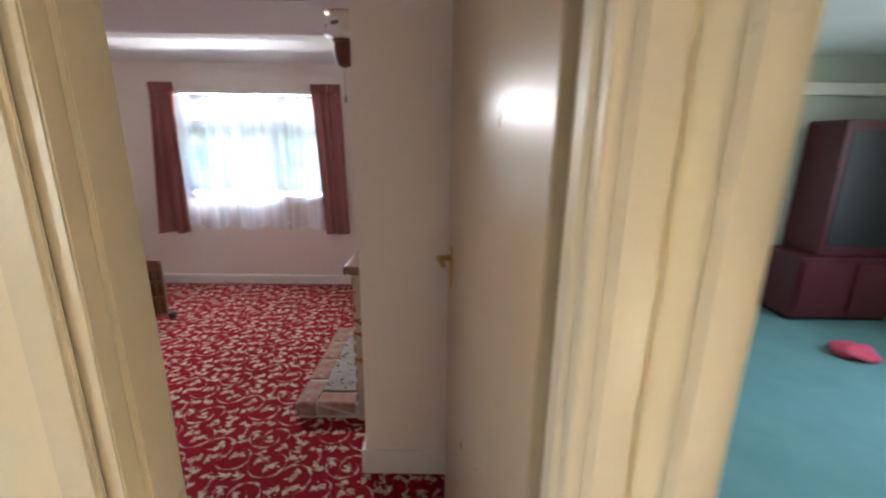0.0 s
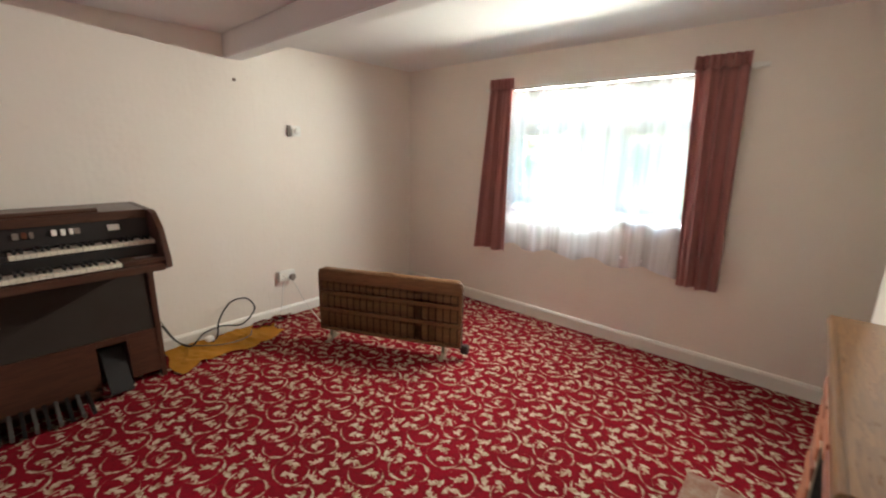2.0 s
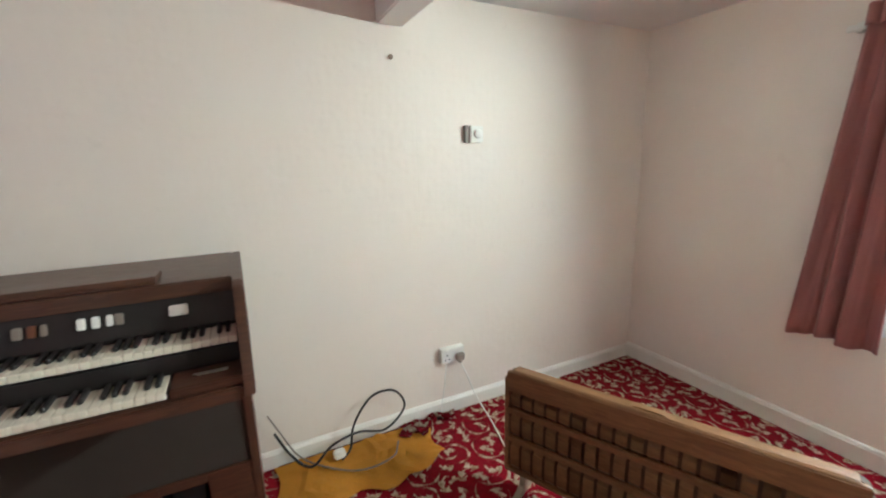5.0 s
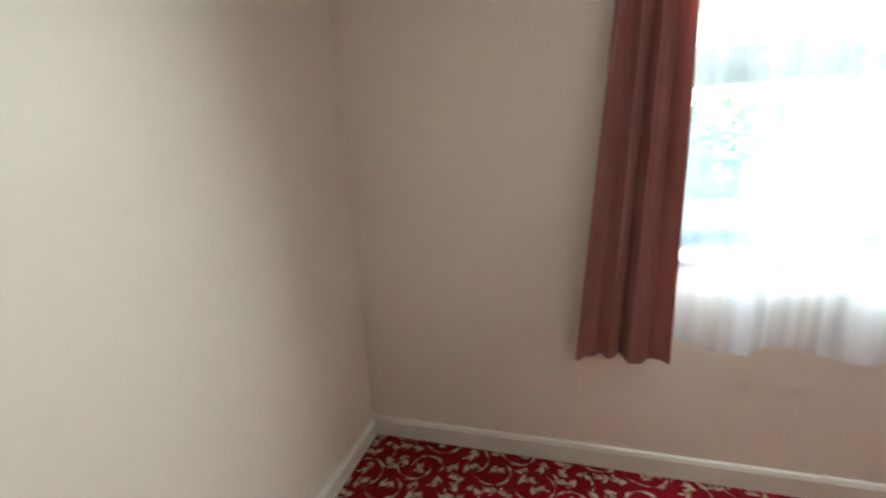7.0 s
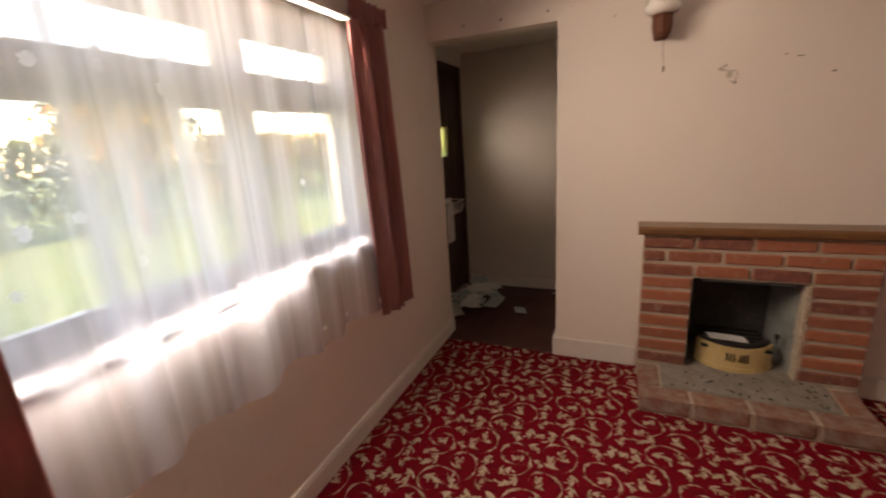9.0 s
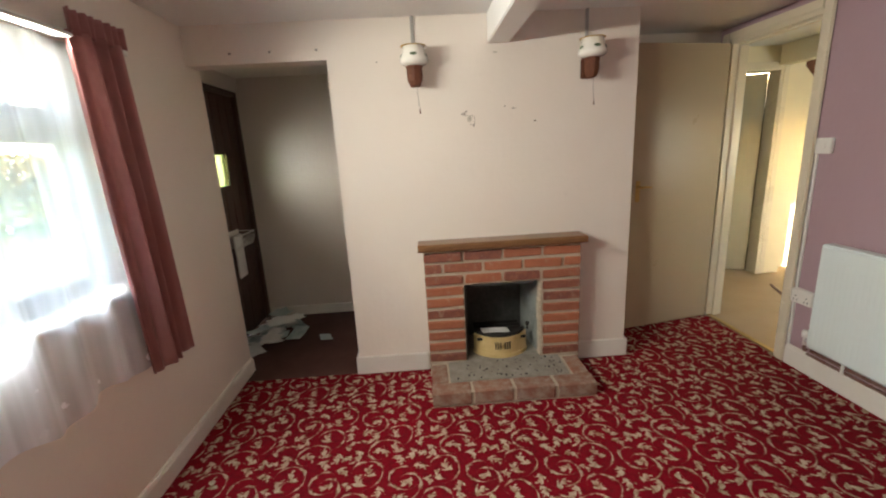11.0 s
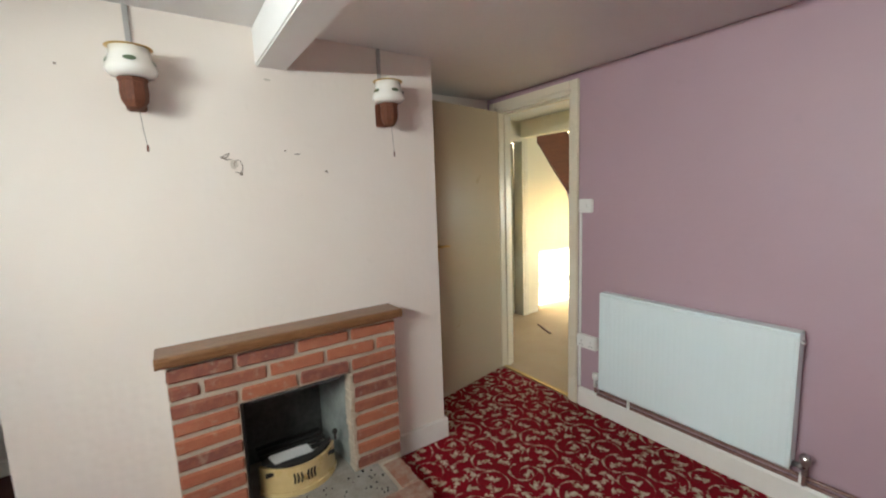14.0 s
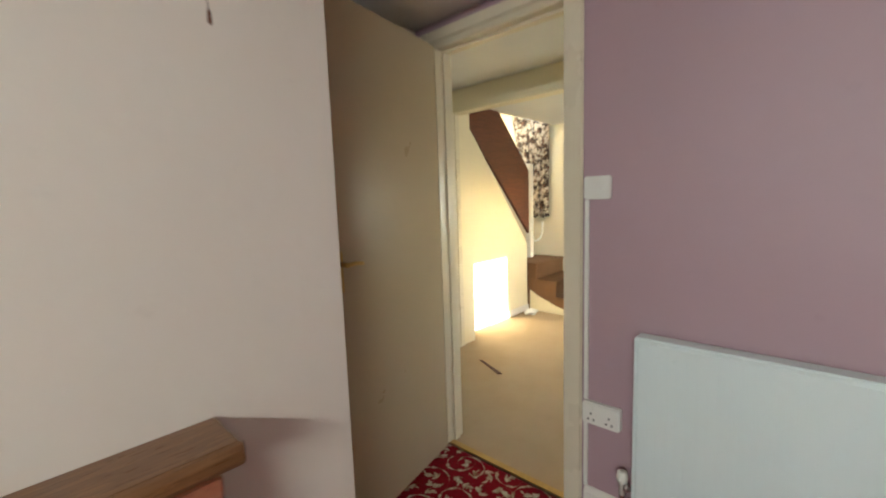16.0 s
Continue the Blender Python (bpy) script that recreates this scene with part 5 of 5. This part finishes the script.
a = thing("cable_adaptor", (-3.36, 1.37, 0.03), "small white plug adaptor on the underlay", "adaptor")
part("adaptor_body", box(-3.39, -3.34, 1.345, 1.40, 0.025, 0.06, 0.008), "plastic", a)

# ---- hall ----
structure("wall_hall", boxes([(HALL_W - 0.12, HALL_W, HALL_S, -1.95 - 0.38, 0, 2.4), (HALL_W - 0.12, HALL_W, -1.67, -0.12, 0, 2.4), (HALL_W - 0.12, HALL_W, -2.33, -1.67, 0, 0.90), (HALL_W - 0.12, HALL_W, -2.33, -1.67, 1.62, 2.4), (HALL_W - 0.12, 2.75, HALL_S - 0.12, HALL_S, 0, 2.75)]), "hallwall", "cream papered hall wall")
solid("window_2", boxes([(HALL_W - 0.09, HALL_W - 0.04, -2.33, -1.67, 1.215, 1.225), (HALL_W - 0.09, HALL_W - 0.04, -2.33, -2.30, 0.90, 1.62), (HALL_W - 0.09, HALL_W - 0.04, -1.70, -1.67, 0.90, 1.62)], 0.003), "white", "white framed hall window with one bar", "window", "structure")
structure("wall_hall_east", boxes([(1.45, 1.57, -0.44, -0.12, 0, 2.4), (1.45, 1.57, -1.18, -0.44, 2.02, 2.4), (1.45, 1.57, -1.40, -1.18, 0, 2.4), (1.57, 1.74, -1.44, -1.40, 0, 2.4), (2.6, 2.75, HALL_S, -0.12, 0, 2.75)]), "hallwall", "cream papered wall beside the stairs")
f = thing("door_3", (1.51, -0.81, 0), "cream painted frame of a cupboard doorway in the hall", "door frame", kind="structure")
part("jamb", box(1.436, 1.574, -1.18, -1.15, 0, 2.02, 0.003), "cream", f)
part("jamb", box(1.436, 1.574, -0.47, -0.44, 0, 2.02, 0.003), "cream", f)
part("head", box(1.436, 1.574, -1.15, -0.47, 1.99, 2.02, 0.003), "cream", f)
for y in (-1.235, -0.445):
    part("architrave", box(1.430, 1.448, y, y + 0.06, 0, 2.07, 0.005), "cream", f)
part("architrave", box(1.430, 1.448, -1.175, -0.445, 2.012, 2.07, 0.005), "cream", f)
structure("beam_hall", box(HALL_W, 1.43, -1.24, -1.12, 2.03, 2.21, 0.006), "hallwall", "cream painted downstand beam across the hall", "beam")
build_leaf("cupboard_door", (1.585, -1.145, 0), 62.0, 0.66, 1.985, "panelgrey", "grey-beige flush cupboard door ajar in the hall", False)
structure("ceiling_hall", boxes([(HALL_W, 1.66, HALL_S, -0.12, 2.21, 2.33), (1.66, 2.6, -1.40, -0.12, 2.21, 2.33), (1.66, 2.6, HALL_S, -1.40, 2.62, 2.74)]), "ceiling", "white hall ceiling with the stair opening", "ceiling")


def build_stairs():
    s = thing("staircase", (1.62, -2.4, 0), "boxed cottage stairs with brown carpeted treads and a dark panel", "stairs", kind="structure")
    x = 1.62
    part("spandrel", prism([(-1.40, 0.0), (-2.62, 0.0), (-2.62, 0.78), (-2.50, 0.94), (-1.47, 2.16), (-1.40, 2.2)], 0, x, x + 0.03), "hallwall", s, "cream painted panel under the stairs")
    part("stair_panel", prism([(-1.48, 2.12), (-2.655, 0.90), (-2.655, 1.62), (-2.08, 2.205), (-1.48, 2.205)], 0, x - 0.012, x + 0.02), "stairwood", s, "dark brown boarded balustrade panel")
    door = part("cupboard_panel", prism([(-1.50, 0.03), (-1.80, 0.03), (-1.83, 1.33), (-1.52, 1.66), (-1.50, 1.64)], 0, x - 0.010, x), "hallwall", s, "angled understairs cupboard door")
    part("cupboard_catch", box(x - 0.018, x - 0.008, -1.47, -1.43, 1.66, 1.675, 0.002), "dark", door)
    part("newel", box(x - 0.035, x + 0.035, -2.72, -2.65, 0.62, 1.70, 0.008), "white", s, "white painted newel post")
    steps = ((1.02, 0.185), (1.27, 0.37), (1.52, 0.555))
    for i, (a, z) in enumerate(steps):
        part("riser", box(a, 2.6, HALL_S, -2.66, z - 0.185, z - 0.026), "staircarpet", s)
        part("tread", box(a - 0.02, 2.6, HALL_S, -2.655, z - 0.026, z, 0.006), "staircarpet", s)
    for i in range(6):
        z = 0.74 + i * 0.19
        part("tread", box(x + 0.03, 2.6, -2.66 + i * 0.2, -1.42, z - 0.19, z, 0.004), "staircarpet", s)
    part("string_board", prism([(1.04, -0.003), (1.60, -0.003), (1.60, 0.24), (1.50, 0.18), (1.27, 0.09), (1.04, 0.02)], 1, -2.650, -2.640, 0.002), "hallwall", s, "cream painted string board beside the lowest steps")
    part("handrail", tube(smooth_line([(1.60, -2.95, 1.02), (1.60, -2.92, 0.86), (1.61, -2.80, 0.80), (1.615, -2.74, 0.9), (1.615, -2.74, 1.5)], 6), 0.012, 8), "white", s, "white bent rail beside the newel", True)


build_stairs()
bm = cloth((1.68, 2.23), (1.69, 2.0), 2.44, 1.06, HALL_S + 0.06, 5.0, 0.018, 60, 14, 0.01, 12)
d = solid("stair_curtain", bm, "printcloth", "dark brown curtain with a cream leaf print over the stairs", "curtain", smooth=True)
s = d.modifiers.new("thick", "SOLIDIFY")
s.thickness = 0.004
solid("baseboard_hall", box(1.602, 1.62, -2.62, -1.84, 0.0, 0.07, 0.004), "white", "white skirting at the foot of the stairs", "skirting", "structure")
sc = thing("shoe_scraps", (1.48, -2.50, 0), "crumpled white plastic bag on the hall carpet", "plastic bag")
bm = bmesh.new()
bmesh.ops.create_icosphere(bm, subdivisions=3, radius=0.05)
for v in bm.verts:
    v.co *= 1 + 0.5 * noise.noise(v.co * 30)
    v.co = Vector((v.co.x * 1.3 + 1.50, v.co.y * 1.6 - 2.49, max(v.co.z * 0.7 + 0.02, 0)))
part("bag", bm, "paper", sc)
solid("carpet_tear", prism([(0.82, -0.93), (1.10, -1.05), (1.12, -1.04), (0.84, -0.91)], 2, -0.004, 0.003), "boards", "short torn slit in the beige hall carpet", "carpet tear")

# ---- teal room ----
# the gap in the east wall is added out of view for the fill lamp
structure("wall_teal", boxes([(4.3, 4.42, -0.12, 0.3, 0, 2.4), (4.3, 4.42, 1.7, 3.6, 0, 2.4), (4.3, 4.42, 0.3, 1.7, 0, 0.9), (4.3, 4.42, 0.3, 1.7, 2.0, 2.4), (1.29, 4.42, 3.2, 3.32, 0, 2.4)]), "green", "grey-green papered wall of the teal room")
structure("ceiling_teal", box(0.66, 4.42, -0.12, 3.32, 2.25, 2.37), "ceiling", "pale ceiling of the teal room", "ceiling")
structure("trim_teal", box(1.29, 4.3, 3.13, 3.2, 1.92, 2.02, 0.01), "white", "white picture rail of the teal room", "trim")


def build_cabinet():
    c = thing("cabinet", (3.95, 2.9, 0), "maroon low cabinet against the grey-green wall", "cabinet")
    part("body", box(3.36, 4.28, 2.72, 3.18, 0.04, 0.58, 0.01), "maroon", c)
    part("door", box(3.39, 3.82, 2.70, 2.72, 0.08, 0.54, 0.005), "maroon", c)
    part("door", box(3.84, 4.25, 2.70, 2.72, 0.08, 0.54, 0.005), "maroon", c)
    part("plinth", box(3.39, 4.25, 2.76, 3.16, 0.0, 0.04), "dark", c)
    t = thing("hutch", (3.9, 2.98, 0.58), "tall dark cabinet top standing on the maroon cabinet", "cabinet top")
    part("body", box(3.55, 4.28, 2.80, 3.18, 0.582, 1.70, 0.01), "maroon", t)
    part("screen", box(3.60, 4.22, 2.79, 2.80, 0.66, 1.62, 0.004), "black", t)


build_cabinet()
bm = bmesh.new()
bmesh.ops.create_icosphere(bm, subdivisions=3, radius=0.12)
for v in bm.verts:
    v.co *= 1 + 0.4 * noise.noise(v.co * 12)
    v.co = Vector((v.co.x * 1.2 + 3.38, v.co.y + 2.12, max(v.co.z * 0.5 + 0.03, 0)))
solid("pink_cushion", bm, "pink", "pink cloth bundle lying on the teal carpet", "cloth", smooth=True)

# ---- outside ----
structure("ground", box(-90, 90, -90, 90, -0.4, -0.3), "grass", "mown green lawn in front of the house", "ground")
structure("path", box(-12, 12, 3.95, 5.0, -0.32, -0.26, 0.01), "pavement", "grey concrete path along the house", "path")


def leaf_mass(x0, x1, y0, y1, z0, z1, count, size, seed):
    """Many small leaf clumps filling a rounded block with an uneven top."""
    r = random.Random(seed)
    verts, faces = [], []
    for i in range(count):
        u, v, w = r.random(), r.random(), r.random() ** 0.6
        top = z1 + 0.35 * noise.noise((x0 + (x1 - x0) * u, seed, 0)) * (z1 - z0) * 0.4
        c = Vector((x0 + (x1 - x0) * u, y0 + (y1 - y0) * v, z0 + (top - z0) * w))
        a = Vector((r.gauss(0, 1), r.gauss(0, 1), r.gauss(0, 1))).normalized()
        b = a.cross(Vector((r.gauss(0, 1), r.gauss(0, 1), r.gauss(0, 1)))).normalized()
        s = size * r.uniform(0.5, 1.4)
        k = len(verts)
        verts += [c - a * s, c + b * s * 0.6, c + a * s, c - b * s * 0.6]
        faces.append((k, k + 1, k + 2, k + 3))
    me = bpy.data.meshes.new("leaves")
    me.from_pydata([tuple(v) for v in verts], [], faces)
    return me


def hedge(x0, x1, y, z, seed, material, label):
    me = leaf_mass(x0, x1, y, y + 1.1, -0.3, z, int((x1 - x0) * 700), 0.09, seed)
    me.materials.append(M[material])
    tagged(new("hedge", me), label, "hedge", "", "stuff")


hedge(-14, -3.0, 14, 1.8, 1, "foliage", "clipped dark green hedge beyond the lawn")
hedge(-3.0, 6.0, 14.6, 2.1, 2, "foliage", "clipped green hedge beyond the lawn")
hedge(6.0, 26, 14, 2.0, 3, "autumn", "yellowing autumn hedge beyond the lawn")


def build_tree(x, y, high, seed, material, label):
    t = thing("tree", (x, y, -0.3), label, "tree")
    bm = lathe([(0.16, -0.3), (0.12, 0.6), (0.10, 1.2), (0.06, high * 0.7)], (x, y, 0), 2, 10)
    r = random.Random(seed)
    for i in range(7):
        a, z = r.uniform(0, 6.28), r.uniform(0.9, high * 0.6)
        tube(smooth_line([(x, y, z), (x + 0.5 * math.cos(a), y + 0.5 * math.sin(a), z + 0.4), (x + 0.9 * math.cos(a), y + 0.9 * math.sin(a), z + 1.0)], 3), 0.03, 6, into=bm)
    part("trunk", bm, "bark", t, "", True)
    verts, faces = [], []
    for i in range(2600):
        d = Vector((r.gauss(0, 1), r.gauss(0, 1), r.gauss(0, 0.9)))
        d = d.normalized() * r.uniform(0.35, 1.0)
        c = Vector((x, y, high * 0.68)) + Vector((d.x * 1.25, d.y * 1.25, d.z * high * 0.34)) * (1 + 0.4 * noise.noise(d * 2 + Vector((seed, 0, 0))))
        a = Vector((r.gauss(0, 1), r.gauss(0, 1), r.gauss(0, 1))).normalized()
        b = a.cross(Vector((0.3, 0.5, r.gauss(0, 1)))).normalized()
        k, s = len(verts), r.uniform(0.05, 0.13)
        verts += [c - a * s, c + b * s * 0.6, c + a * s, c - b * s * 0.6]
        faces.append((k, k + 1, k + 2, k + 3))
    me = bpy.data.meshes.new("crown")
    me.from_pydata([tuple(v - Vector((x, y, -0.3))) for v in verts], [], faces)
    me.materials.append(M[material])
    c = new("crown", me)
    c.parent = t


build_tree(3.4, 12.5, 3.4, 2, "autumn", "small yellowing garden tree on the lawn")
build_tree(-7.5, 17.0, 4.0, 5, "foliage", "leafy tree behind the hedge")


def build_house(x, y):
    h = thing("house", (x, y, -0.3), "neighbouring rendered house with a red tiled roof", "house")
    part("wall", box(x - 5, x + 5, y, y + 7, -0.3, 2.6), "housewall", h)
    part("roof", prism([(y - 0.5, 2.5), (y + 3.5, 5.4), (y + 7.5, 2.5), (y + 7.3, 2.4), (y - 0.3, 2.4)], 0, x - 5.4, x + 5.4), "rooftile", h)
    for dx in (-3, 0.2, 3.0):
        w = part("window", boxes([(x + dx - 0.6, x + dx + 0.6, y - 0.04, y, 0.6, 0.68), (x + dx - 0.6, x + dx + 0.6, y - 0.04, y, 1.72, 1.8), (x + dx - 0.6, x + dx - 0.52, y - 0.04, y, 0.68, 1.72), (x + dx + 0.52, x + dx + 0.6, y - 0.04, y, 0.68, 1.72)]), "white", h)
        part("pane", box(x + dx - 0.52, x + dx + 0.52, y - 0.02, y - 0.004, 0.68, 1.72), "dark", w)


build_house(-4.5, 24.0)
